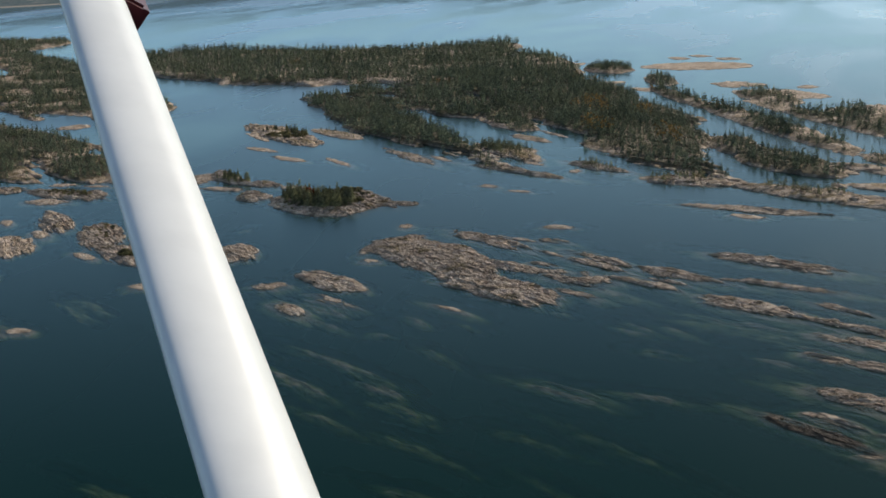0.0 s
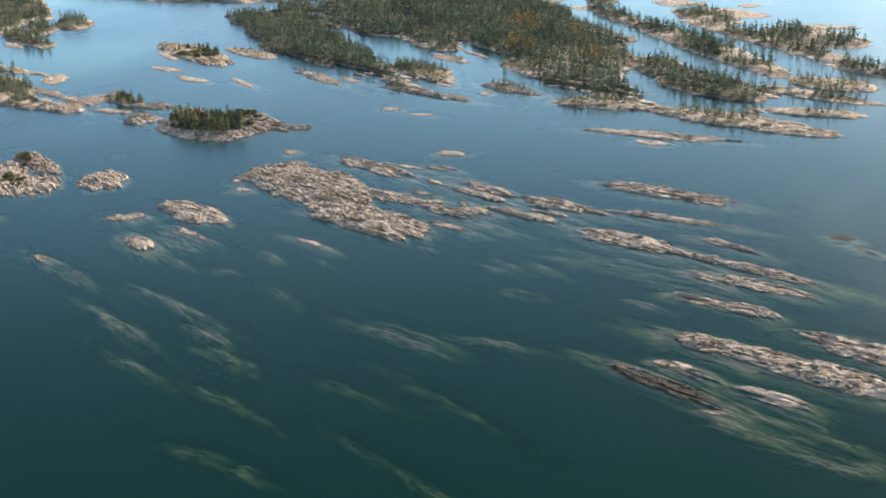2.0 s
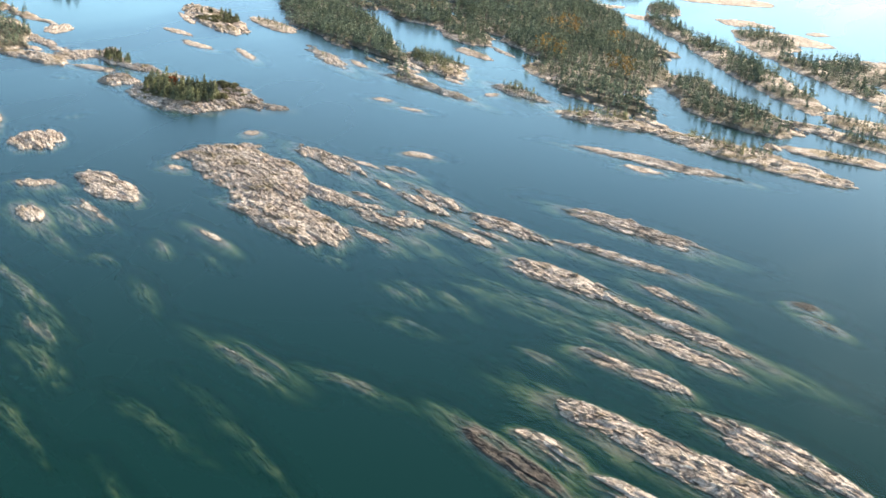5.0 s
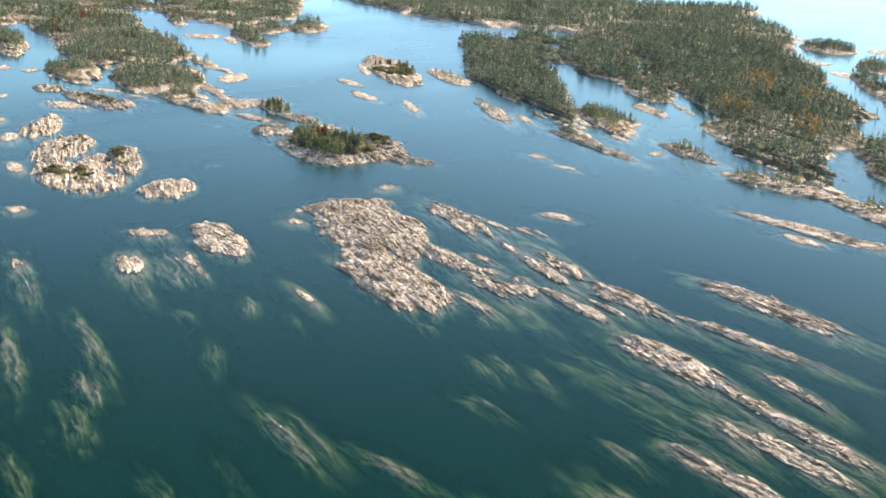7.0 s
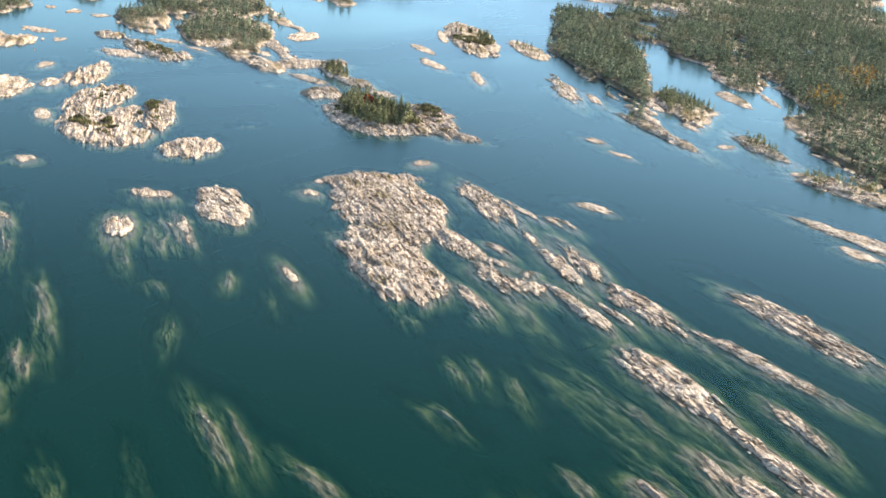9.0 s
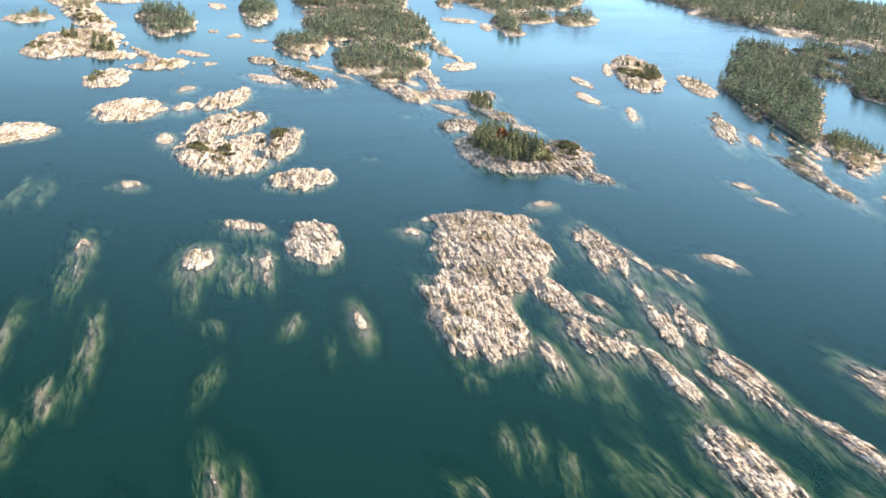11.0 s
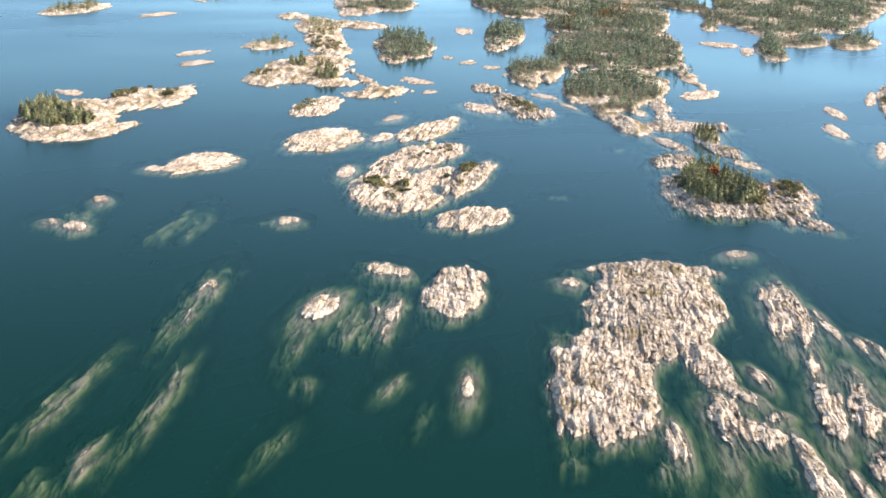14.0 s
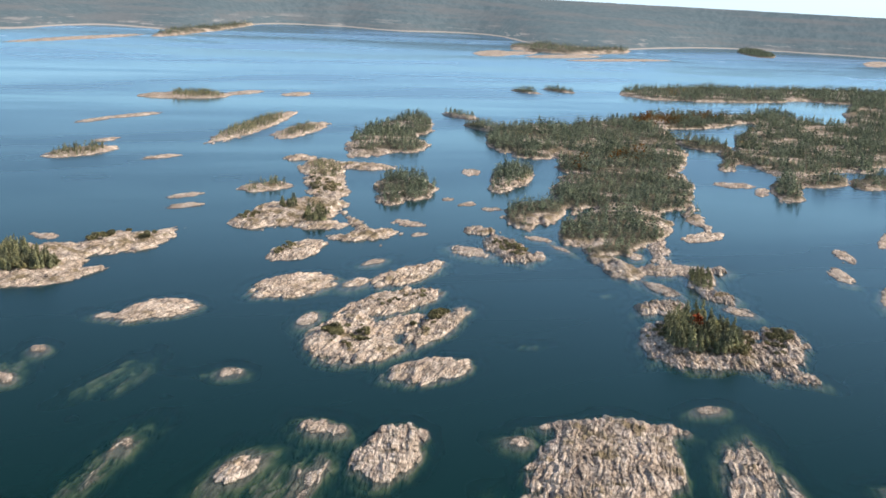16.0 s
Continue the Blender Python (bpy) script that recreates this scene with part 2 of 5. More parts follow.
def ridged(x, y, seed, octaves=4):
    total, amp, norm = 0, 1.0, 0
    for k in range(octaves):
        total, norm, amp = total + amp * (1 - 2 * np.abs(vnoise(x, y, seed + 29 * k))), norm + amp, amp * 0.55
        x, y = x * 2.1 + 3.1, y * 2.1 + 7.9
    return total / norm


def blocks(u, v, seed):
    """Cells of broken rock: a random value for each, its slope, and how near its cracks lie."""
    ui, vi = np.floor(u), np.floor(v)
    first, second = np.full(u.shape, 9.0), np.full(u.shape, 9.0)
    val, tilt = np.zeros(u.shape), np.zeros(u.shape)
    for a in (-1, 0, 1):
        for b in (-1, 0, 1):
            ci, cj = ui + a, vi + b
            du, dv = u - ci - 0.15 - 0.7 * lattice(ci, cj, seed), v - cj - 0.15 - 0.7 * lattice(ci, cj, seed + 1)
            r, k = du * du + dv * dv, lattice(ci, cj, seed + 2)
            near = r < first
            second = np.where(near, first, np.minimum(second, r))
            val = np.where(near, k, val)
            tilt = np.where(near, du * (lattice(ci, cj, seed + 3) - 0.5) + dv * (lattice(ci, cj, seed + 4) - 0.3), tilt)
            first = np.where(near, r, first)
    return val - 0.5, tilt, np.sqrt(second) - np.sqrt(first)


# ---- meshes ----
def mesh_object(name, verts, faces, material, parent=None, label="", smooth=False):
    me = bpy.data.meshes.new(name)
    verts, faces = np.asarray(verts, np.float32), np.asarray(faces, np.int32)
    me.vertices.add(len(verts))
    me.vertices.foreach_set("co", verts.ravel())
    k = faces.shape[1]
    me.loops.add(faces.size)
    me.loops.foreach_set("vertex_index", faces.ravel())
    me.polygons.add(len(faces))
    me.polygons.foreach_set("loop_start", np.arange(0, faces.size, k, dtype=np.int32))
    me.polygons.foreach_set("use_smooth", np.full(len(faces), smooth))
    me.update(calc_edges=True)
    me.materials.append(material)
    ob = new(name, me)
    if parent:
        ob.parent = parent
    if label:
        tagged(ob, label)
    return ob


def part(name, verts, faces, material, parent, label=""):
    return mesh_object(name, verts, faces, material, parent, label)


def smoothstep(x, lo, hi):
    t = np.clip((x - lo) / (hi - lo), 0, 1)
    return t * t * (3 - 2 * t)


def inside(X, Y, lobes):
    """About how far, in metres, each place lies inside the nearest lobe (x, y, half length, half width, degrees)."""
    best = np.full(X.shape, -1e3)
    for x, y, a, b, ang in lobes:
        c, s = math.cos(radians(ang)), math.sin(radians(ang))
        u, v = ((X - x) * c + (Y - y) * s) / a, (-(X - x) * s + (Y - y) * c) / b
        r = np.sqrt(u * u + v * v) + 1e-6
        d = (1 - r) * math.sqrt(a * b) * 0.75 if a < 2.5 * b else (1 - r) * b * 1.15
        k = 0.12 * b + 0.5
        m = np.clip(0.5 + 0.5 * (d - best) / k, 0, 1)
        best = best * (1 - m) + d * m + k * m * (1 - m)
    return best


class Ground:
    """The rise of one island over the water: lobes, a height, and ridges and broken slabs along the strike.
    split: how deeply long gaps along the strike break it up. cuts: lobes of open water, bays and channels."""

    def __init__(self, lobes, high, strike, seed, jag=1.0, steep=0.42, split=0.0, inlets=0.2, fjord=0.0, cuts=()):
        self.inlets, self.fjord, self.cuts = inlets, fjord, cuts
        self.lobes, self.high, self.strike, self.seed, self.jag, self.steep, self.split = lobes, high, strike, seed, jag, steep, split
        self.breadth = max(min(a, b) for _, _, a, b, _ in lobes)

    def at(self, X, Y):
        c, s = math.cos(radians(self.strike)), math.sin(radians(self.strike))
        u, v, w = X * c + Y * s, -X * s + Y * c, min(self.breadth, 40.0)
        size, k, sd = 0.55 * w + 3, self.jag, self.seed
        push = 0.13 * w * k
        X2 = X + push * fbm(u / size / 1.5, v / size, sd + 1, 3)
        Y2 = Y + push * fbm(u / size / 1.5, v / size, sd + 2, 3)
        bend = 2.2 * fbm(u / 17, v / 17, sd + 7, 3)
        ub, vb = u + bend, v + bend
        d = inside(X2, Y2, self.lobes) + 0.8
        if self.breadth > 45:
            d = d + 3 + min(26, self.inlets * self.breadth) * fbm(u / 130, v / 40, sd + 23, 4, 0.6)
        if self.cuts:
            d = np.minimum(d, -inside(X2, Y2, self.cuts) * 1.2)
        edge = k * min(1.15, w / 6.5)
        val, tilt, crack = blocks(ub / 12, vb / 3.2, sd + 11)
        val2, tilt2, crack2 = blocks(ub / 5.0, vb / 1.5, sd + 17)
        if self.fjord:
            d = d - self.fjord * smoothstep(ridged(u / 190 + bend / 40, v / 30 + bend / 25, sd + 31, 3), 0.36, 0.60)
        d = d + edge * (2.3 * fbm(u / 30, vb / 7, sd + 3, 3, 0.6) + 1.6 * val + 0.9 * (ridged(ub / 12, vb / 2.6, sd + 4, 3) - 0.4))
        up = self.high * (1 - np.exp(-np.maximum(d, 0) / (0.22 * w + 0.8 if self.breadth < 45 else 5.0)))
        base = np.where(d > 0, up, d * self.steep) if self.high > 0 else self.high + np.minimum(d - 0.8 * w, 0) * self.steep * 1.2
        lively = smoothstep(d, -3.0, 1.5) if self.high > 0 else smoothstep(d, -6, 1) * 1.1
        amp = (0.16 * abs(self.high) + 0.22) * k
        crag = (ridged(ub / 15, vb / 3.6, sd + 5, 4) - 0.3) * amp
        crag = crag + amp * (1.1 * val + 1.2 * tilt + (0.85 * val2 + 1.0 * tilt2) * (1 if self.high > 0 else 0.3)) - 0.45 * amp * (1 - smoothstep(crack, 0.02, 0.20)) - 0.34 * amp * (1 - smoothstep(crack2, 0.02, 0.25))
        if self.split:
            crag = crag + self.split * (ridged(ub / 34, vb / 3.4, sd + 21, 3) - 0.30)
        return base + lively * crag, d


def joined(live, Z):
    """The one patch of cells that hangs together round the highest place."""
    seen = np.zeros(live.shape, bool)
    seen[np.unravel_index(np.argmax(np.where(live, Z, -99)), Z.shape)] = True
    before = 0
    while (count := int(seen.sum())) != before:
        before = count
        for _ in range(12):
            grown = seen.copy()
            grown[1:] |= seen[:-1]
            grown[:-1] |= seen[1:]
            grown[:, 1:] |= seen[:, :-1]
            grown[:, :-1] |= seen[:, 1:]
            seen = grown & live
    return seen


SERIAL, SHALLOWS = [0], []


def island(name, label, category, lobes, high=2.0, strike=None, cell=0.6, soil=0.72, woods=(), jag=1.0, steep=None, floor=-4.2, split=0.0, inlets=0.2, fjord=0.0, glades=0.9, cuts=(), tone=1.0):
    """An island, islet or drowned ledge of banded granite. woods: lobes where earth and heath cover the rock."""
    SERIAL[0] += 1
    seed = 100 * SERIAL[0]
    strike = lobes[0][4] if strike is None else strike
    steep = steep or (0.45 if 0 < high < 1.05 else 0.30 if high < 0 or max(min(l[2], l[3]) for l in lobes) < 10 else 0.62)
    g = Ground(lobes, high, strike, seed, jag, steep, split, inlets, fjord, cuts)
    c, s = math.cos(radians(strike)), math.sin(radians(strike))
    out = (-floor / steep + 4) if high > 0 else 10.0
    out += 30 if g.breadth > 45 else 0
    us, vs = [], []
    for x, y, a, b, ang in lobes:
        da, u, v = radians(ang - strike), x * c + y * s, -x * s + y * c
        eu = math.hypot(a * math.cos(da), b * math.sin(da)) + out * min(4.0, max(1.0, 0.8 * a / b))
        ev = math.hypot(a * math.sin(da), b * math.cos(da)) + out
        us += [u - eu, u + eu]
        vs += [v - ev, v + ev]
    gu, gv = np.arange(min(us), max(us), cell * 1.35), np.arange(min(vs), max(vs), cell)
    U, V = np.meshgrid(gu, gv, indexing="ij")
    X, Y = U * c - V * s, U * s + V * c
    Z, d = g.at(X, Y)
    Z = np.maximum(Z, floor - 0.5)
    idx = np.arange(U.size).reshape(U.shape)
    keep = Z > floor
    live = keep[:-1, :-1] | keep[1:, :-1] | keep[1:, 1:] | keep[:-1, 1:]
    if cell < 0.95:
        live = joined(live, Z[:-1, :-1])
    quads = np.stack([idx[:-1, :-1], idx[1:, :-1], idx[1:, 1:], idx[:-1, 1:]], -1)[live]
    used = np.unique(quads)
    remap = np.zeros(U.size, np.int64)
    remap[used] = np.arange(len(used))
    co = np.stack([X.ravel(), Y.ravel(), Z.ravel()], -1)[used]
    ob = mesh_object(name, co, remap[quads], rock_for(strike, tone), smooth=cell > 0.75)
    SHALLOWS.append((co[co[:, 2] > -2.9, 0], co[co[:, 2] > -2.9, 1]))
    cover = np.zeros(len(used))
    px, py, pz = co[:, 0], co[:, 1], co[:, 2]
    if soil:
        cover = smoothstep(fbm(px / 9, py / 9, seed + 8, 4, 0.6) + soil - 1, -0.12, 0.30) * smoothstep(pz, 0.7, 1.5)
    if woods:
        w = inside(px, py, [(x, y, a + 14, b + 14, ang) for x, y, a, b, ang in woods])
        open_rock = smoothstep(fbm(px / 34, py / 34, seed + 4, 3, 0.6), 0.02, 0.35)
        floor_of = (1 - glades * open_rock) * smoothstep(w + 9 * fbm(px / 14, py / 14, seed + 9, 4), -1.5, 5) * smoothstep(pz, 0.8, 1.8)
        ob.data.attributes.new("duff", "FLOAT", "POINT").data.foreach_set("value", floor_of.astype(np.float32))
    att = ob.data.attributes.new("soil", "FLOAT", "POINT")
    att.data.foreach_set("value", cover.astype(np.float32))
    tagged(ob, label, category)
    g.body = ob
    return g


def boulder_meshes(count):
    """Angular slabs: a box with its corners knocked about and one more cut."""
    made = []
    for k in range(count):
        r = random.Random(900 + k)
        bm = bmesh.new()
        bmesh.ops.create_cube(bm, size=2.0)
        bmesh.ops.bevel(bm, geom=[e for e in bm.edges if r.random() < 0.4], offset=r.uniform(0.25, 0.5), segments=1, affect="EDGES")
        for v in bm.verts:
            v.co = Vector((v.co.x * r.uniform(0.65, 1.2), v.co.y * r.uniform(0.5, 0.9), v.co.z * r.uniform(0.25, 0.5)))
        me = bpy.data.meshes.new("boulder")
        bm.to_mesh(me)
        bm.free()
        made.append(me)
    return made


BOULDERS = boulder_meshes(6)


def strew(g, count, seed, size=(0.4, 1.15)):
    """Loose slabs and boulders lying on an island, along its strike."""
    r = np.random.RandomState(seed)
    left = count
    while left > 0:
        x, y, a, b, ang = g.lobes[r.randint(len(g.lobes))]
        q, t = math.sqrt(r.uniform(0, 1.1)), r.uniform(0, 6.28)
        c, s = math.cos(radians(ang)), math.sin(radians(ang))
        px, py = x + a * q * math.cos(t) * c - b * q * math.sin(t) * s, y + a * q * math.cos(t) * s + b * q * math.sin(t) * c
        z = float(g.at(np.array([px]), np.array([py]))[0][0])
        left -= 1
        if z < -0.3:
            continue
        me = BOULDERS[r.randint(len(BOULDERS))]
        ob = new("boulder", me)
        k = r.uniform(*size) ** 1.5
        ob.matrix_basis = pose(px, py, z + 0.1 * k, r.uniform(-14, 14), r.uniform(-14, 14), g.strike + r.uniform(-18, 18)) @ Matrix.Diagonal((k * r.uniform(1.0, 2.2), k * 0.9, k, 1))
        ob.parent = g.body
        if not me.materials:
            me.materials.append(rock_for(g.strike))


# ---- plants ----
def clump(rng, at, out, up, size, flat):
    """A ragged tuft of needles: a lopsided drooping spray."""
    ax = Vector((out[0], out[1], up)).normalized()
    side = ax.cross(Vector((0, 0, 1))).normalized()
    top = side.cross(ax)
    p = Vector(at)
    j = lambda k: 1 + rng.uniform(-k, k)
    vs = [p - ax * size * 0.35 * j(0.3), p + ax * size * j(0.25) - top * size * 0.12, p + side * size * 0.55 * j(0.3) - top * size * 0.15 * j(1),
          p - side * size * 0.55 * j(0.3) - top * size * 0.15 * j(1), p + top * size * flat * j(0.3) + ax * size * 0.1]
    fs = [(0, 2, 4), (2, 1, 4), (1, 3, 4), (3, 0, 4)]
    return [tuple(v) for v in vs], fs


def conifer_crown(rng, tall, wide, whorls, arms, lean=0.0):
    """Whorls of tufts round a leading shoot, wider below, with gaps."""
    verts, faces = [], []

    def grow(v, f):
        n = len(verts)
        verts.extend(v)
        faces.extend(tuple(i + n for i in t) for t in f)

    for k in range(whorls):
        f = k / (whorls - 1)
        z = tall * (0.16 + 0.80 * f)
        reach = wide * (1 - f) ** 0.75 * rng.uniform(0.75, 1.15) + 0.12 * wide
        turn = rng.uniform(0, 6.3)
        for m in range(max(3, int(round(arms * (1 - 0.45 * f))))):
            if rng.random() < 0.12:
                continue
            a = turn + m * 2 * math.pi / arms + rng.uniform(-0.35, 0.35)
            r = reach * rng.uniform(0.55, 1.05)
            ox, oy = math.cos(a), math.sin(a)
            size = (0.50 * reach + 0.16 * wide) * rng.uniform(0.8, 1.25)
            grow(*clump(rng, (ox * r * 0.5 + lean * z, oy * r * 0.5, z + rng.uniform(-0.04, 0.04) * tall), (ox, oy), -0.10 + 0.5 * f, size, 0.55 + 0.3 * f))
    grow(*clump(rng, (lean * tall, 0, tall * 0.95), (0.2, 0.1), 1.0, 0.07 * tall, 0.5))
    return np.array(verts), np.array(faces)


def round_crown(rng, tall, wide, count):
    verts, faces = [], []
    for _ in range(count):
        a, q = rng.uniform(0, 6.3), rng.uniform(-1, 1)
        r = rng.uniform(0.55, 1.0)
        x, y, z = wide * r * math.cos(a) * math.sqrt(1 - q * q), wide * r * math.sin(a) * math.sqrt(1 - q * q), tall * (0.58 + 0.38 * q * r)
        v, f = clump(rng, (x, y, z), (math.cos(a), math.sin(a)), q * 0.6, 0.36 * wide * rng.uniform(0.7, 1.3), 0.7)
        n = len(verts)
        verts.extend(v)
        faces.extend(tuple(i + n for i in t) for t in f)
    return np.array(verts), np.array(faces)


def trunk_mesh(tall, thick, lean=0.0, limbs=3, rng=None):
    verts, faces = [], []

    def tube(p, q, r0, r1):
        n = len(verts)
        ax = (Vector(q) - Vector(p)).normalized()
        s = ax.orthogonal().normalized()
        t = ax.cross(s)
        for at, r in ((p, r0), (q, r1)):
            for k in range(6):
                a = k * math.pi / 3
                verts.append(tuple(Vector(at) + s * r * math.cos(a) + t * r * math.sin(a)))
        faces.extend((n + k, n + (k + 1) % 6, n + 6 + (k + 1) % 6, n + 6 + k) for k in range(6))

    tube((0, 0, -0.5), (lean * tall * 0.5, 0, tall * 0.5), thick, thick * 0.6)
    tube((lean * tall * 0.5, 0, tall * 0.5), (lean * tall * 0.95, 0, tall * 0.95), thick * 0.6, thick * 0.12)
    for k in range(limbs):
        a, z = k * 2.4, tall * (0.3 + 0.14 * k)
        tube((lean * z, 0, z), (lean * z + 0.12 * tall * math.cos(a), 0.12 * tall * math.sin(a), z + 0.05 * tall), thick * 0.35, thick * 0.1)
    return verts, faces


def tree(kind, rng, label, tall, wide, material, category="tree"):
    base = new("tree" if kind == "round" else "pine_tree")
    tv, tf = trunk_mesh(tall, 0.022 * tall, rng.uniform(-0.05, 0.05))
    part("trunk", tv, tf, BARK, base)
    cv, cf = round_crown(rng, tall, wide, 70) if kind == "round" else conifer_crown(rng, tall, wide, 11, 7, rng.uniform(-0.06, 0.06))
    part("crown", cv, cf, material, base)
    return tagged(base, label, category)


FOREST_KINDS = []
for _k in range(7):
    _r = random.Random(40 + _k)
    FOREST_KINDS.append(conifer_crown(_r, 1.0, _r.uniform(0.21, 0.32), 5, 5, _r.uniform(-0.05, 0.05)))
for _k in range(3):
    _r = random.Random(60 + _k)
    FOREST_KINDS.append(round_crown(_r, 1.0, _r.uniform(0.30, 0.38), 12))


def spots(lobes, spacing, seed, thin=0.0, clear=0.0):
    """Scattered places within lobes, no denser than the spacing, with clearings."""
    x0, x1 = min(l[0] - max(l[2], l[3]) for l in lobes), max(l[0] + max(l[2], l[3]) for l in lobes)
    y0, y1 = min(l[1] - max(l[2], l[3]) for l in lobes), max(l[1] + max(l[2], l[3]) for l in lobes)
    gx, gy = np.meshgrid(np.arange(x0, x1, spacing), np.arange(y0, y1, spacing))
    r = np.random.RandomState(seed)
    X = gx.ravel() + r.uniform(-0.48, 0.48, gx.size) * spacing
    Y = gy.ravel() + r.uniform(-0.48, 0.48, gx.size) * spacing
    ok = (inside(X, Y, lobes) + 4 * fbm(X / 16, Y / 16, seed, 3) > 0) & (r.random_sample(gx.size) > thin)
    ok &= fbm(X / 38, Y / 38, seed + 3, 3) > clear
    return X[ok], Y[ok], r


def forest(name, label, grounds, lobes, spacing=4.6, tall=9.0, seed=1, thin=0.1, clear=-0.55, material=None, shore=1.0, round_share=0.08, bare=4.0):
    """A wood too thick to count: its crowns in one mesh."""
    X, Y, r = spots(lobes, spacing, seed, thin, clear)
    Z = np.max([g.at(X, Y)[0] for g in grounds], 0)
    ok = Z > shore + bare * smoothstep(fbm(X / 34, Y / 34, grounds[0].seed + 4, 3, 0.6), -0.02, 0.45)
    X, Y, Z = X[ok], Y[ok], Z[ok]
    n = len(X)
    if not n:
        return
    H = tall * r.uniform(0.60, 1.30, n) * (0.8 + 0.35 * fbm(X / 50, Y / 50, seed + 5, 2)) * (0.65 + 0.35 * smoothstep(Z, shore, shore + 2.0))
    kinds = np.where(r.random_sample(n) < round_share, r.randint(7, 10, n), r.randint(0, 7, n))
    turn = r.uniform(0, 6.28, n)
    vs, fs, count = [], [], 0
    for k, (cv, cf) in enumerate(FOREST_KINDS):
        sel = np.where(kinds == k)[0]
        if not len(sel):
            continue
        c, s, h = np.cos(turn[sel])[:, None], np.sin(turn[sel])[:, None], H[sel][:, None]
        fat = h * r.uniform(0.72, 1.05, len(sel))[:, None]
        x = (cv[None, :, 0] * c - cv[None, :, 1] * s) * fat + X[sel][:, None]
        y = (cv[None, :, 0] * s + cv[None, :, 1] * c) * fat + Y[sel][:, None]
        z = cv[None, :, 2] * h + Z[sel][:, None] - 0.1 * h
        vs.append(np.stack([x, y, z], -1).reshape(-1, 3))
        fs.append((cf[None] + (np.arange(len(sel)) * len(cv))[:, None, None] + count).reshape(-1, 3))
        count += len(sel) * len(cv)
    ob = mesh_object(name, np.concatenate(vs), np.concatenate(fs), material or WOODS)
    tagged(ob, label, "woods", kind="stuff")


def grove(grounds, lobes, models, group, spacing=4.0, seed=1, thin=0.1, clear=-0.8, shore=0.9, size=(0.7, 1.2), most=120):
    """Single trees, each a thing of its own."""
    X, Y, r = spots(lobes, spacing, seed, thin, clear)
    Z = np.max([g.at(X, Y)[0] for g in grounds], 0)
    for x, y, z in [p for p in zip(X, Y, Z) if p[2] > shore][:most]:
        k = r.uniform(*size)
        m = pose(float(x), float(y), float(z) - 0.15, 0, 0, float(r.uniform(0, 360)))
        t = copy_thing(models[r.randint(len(models))], m)
        t.scale = (k * r.uniform(0.85, 1.2), k * r.uniform(0.85, 1.2), k)
        tagged(t, group=group)


# ---- water and lake bed ----
NEAR, STEP = (-330, 360, 300, 1210), 2.5      # x0, y0, x1, y1 of the shoal-strewn water, and its mesh


def sheet(name, z, half, material, fine=False):
    out = np.geomspace(60, half, 14)
    x0, y0, x1, y1 = NEAR
    xs, ys = (np.arange(x0, x1, STEP), np.arange(y0, y1, STEP)) if fine else (np.linspace(x0, x1, 4), np.linspace(y0, y1, 4))
    xs, ys = np.concatenate([x0 - out[::-1], xs, x1 + out]), np.concatenate([y0 - out[::-1], ys, y1 + out])
    X, Y = np.meshgrid(xs, ys, indexing="ij")
    i = np.arange(X.size).reshape(X.shape)
    q = np.stack([i[:-1, :-1], i[1:, :-1], i[1:, 1:], i[:-1, 1:]], -1).reshape(-1, 4)
    ob = mesh_object(name, np.stack([X.ravel(), Y.ravel(), np.full(X.size, z)], -1), q, material)
    if fine:
        seen = np.zeros(X.shape)
        for px, py in SHALLOWS:
            a, b = np.round((px - x0) / STEP).astype(int), np.round((py - y0) / STEP).astype(int)
            ok = (a > 3) & (b > 3) & (a < (x1 - x0) / STEP - 3) & (b < (y1 - y0) / STEP - 3)
            seen[a[ok] + len(out), b[ok] + len(out)] = 1
        for _ in range(2):
            seen[1:-1, 1:-1] = (2 * seen[1:-1, 1:-1] + seen[:-2, 1:-1] + seen[2:, 1:-1] + seen[1:-1, :-2] + seen[1:-1, 2:]) / 6
        ob.data.attributes.new("shallow", "FLOAT", "POINT").data.foreach_set("value", seen.ravel().astype(np.float32))
    return ob


# ---- islands, islets and ledges ----
BARE = "low bare pinkish granite islet worn into long ridges"
LEDGE = "small wet granite ledge barely above the water"
SCRUB = "granite islet with dry grass and dark scrub"
TIMBER = "rocky island covered with dark pine woods"
SUNK = "drowned rock ledge, green with weed, under the water"
maple_island = island("scrubby_islet", SCRUB, "islet", [(-142.2, 1048.2, 18.6, 11.7, -72), (-108.7, 990.6, 28.9, 5.9, -58), (-94.2, 1001.2, 48.0, 21.3, -55), (-69.8, 1001.1, 27.8, 19.6, -66), (-60.6, 1023.0, 46.6, 12.9, -63), (-84.2, 1036.2, 10.9, 7.3, -54), (-30.8, 993.8, 11.7, 5.8, -31)], high=3.4, cell=0.55,strike=-50, soil=0.85, split=0.6)
wooded_islet = island("scrubby_islet", SCRUB, "islet", [(-165.1, 1125.7, 34.5, 8.7, -56), (-137.2, 1098.3, 13.3, 8.7, -46), (-175.3, 1156.0, 11.2, 6.6, -79)], high=2.6, cell=0.55,strike=-50)
small_ledge = island("rock_ledge", LEDGE, "rock", [(-112.4, 1078.5, 10.7, 5.3, -24)], high=0.8, cell=0.6)
chain_rock = island("rock_islet", BARE, "islet", [(-236.0, 1187.9, 57.2, 5.5, -54), (-192.7, 1136.5, 14.7, 22.7, -20)], high=1.6, cell=0.6)
chain_rock_b = island("rock_islet", BARE, "islet", [(-168.4, 1088.7, 16.7, 6.7, -30)], high=1.2, cell=0.6)
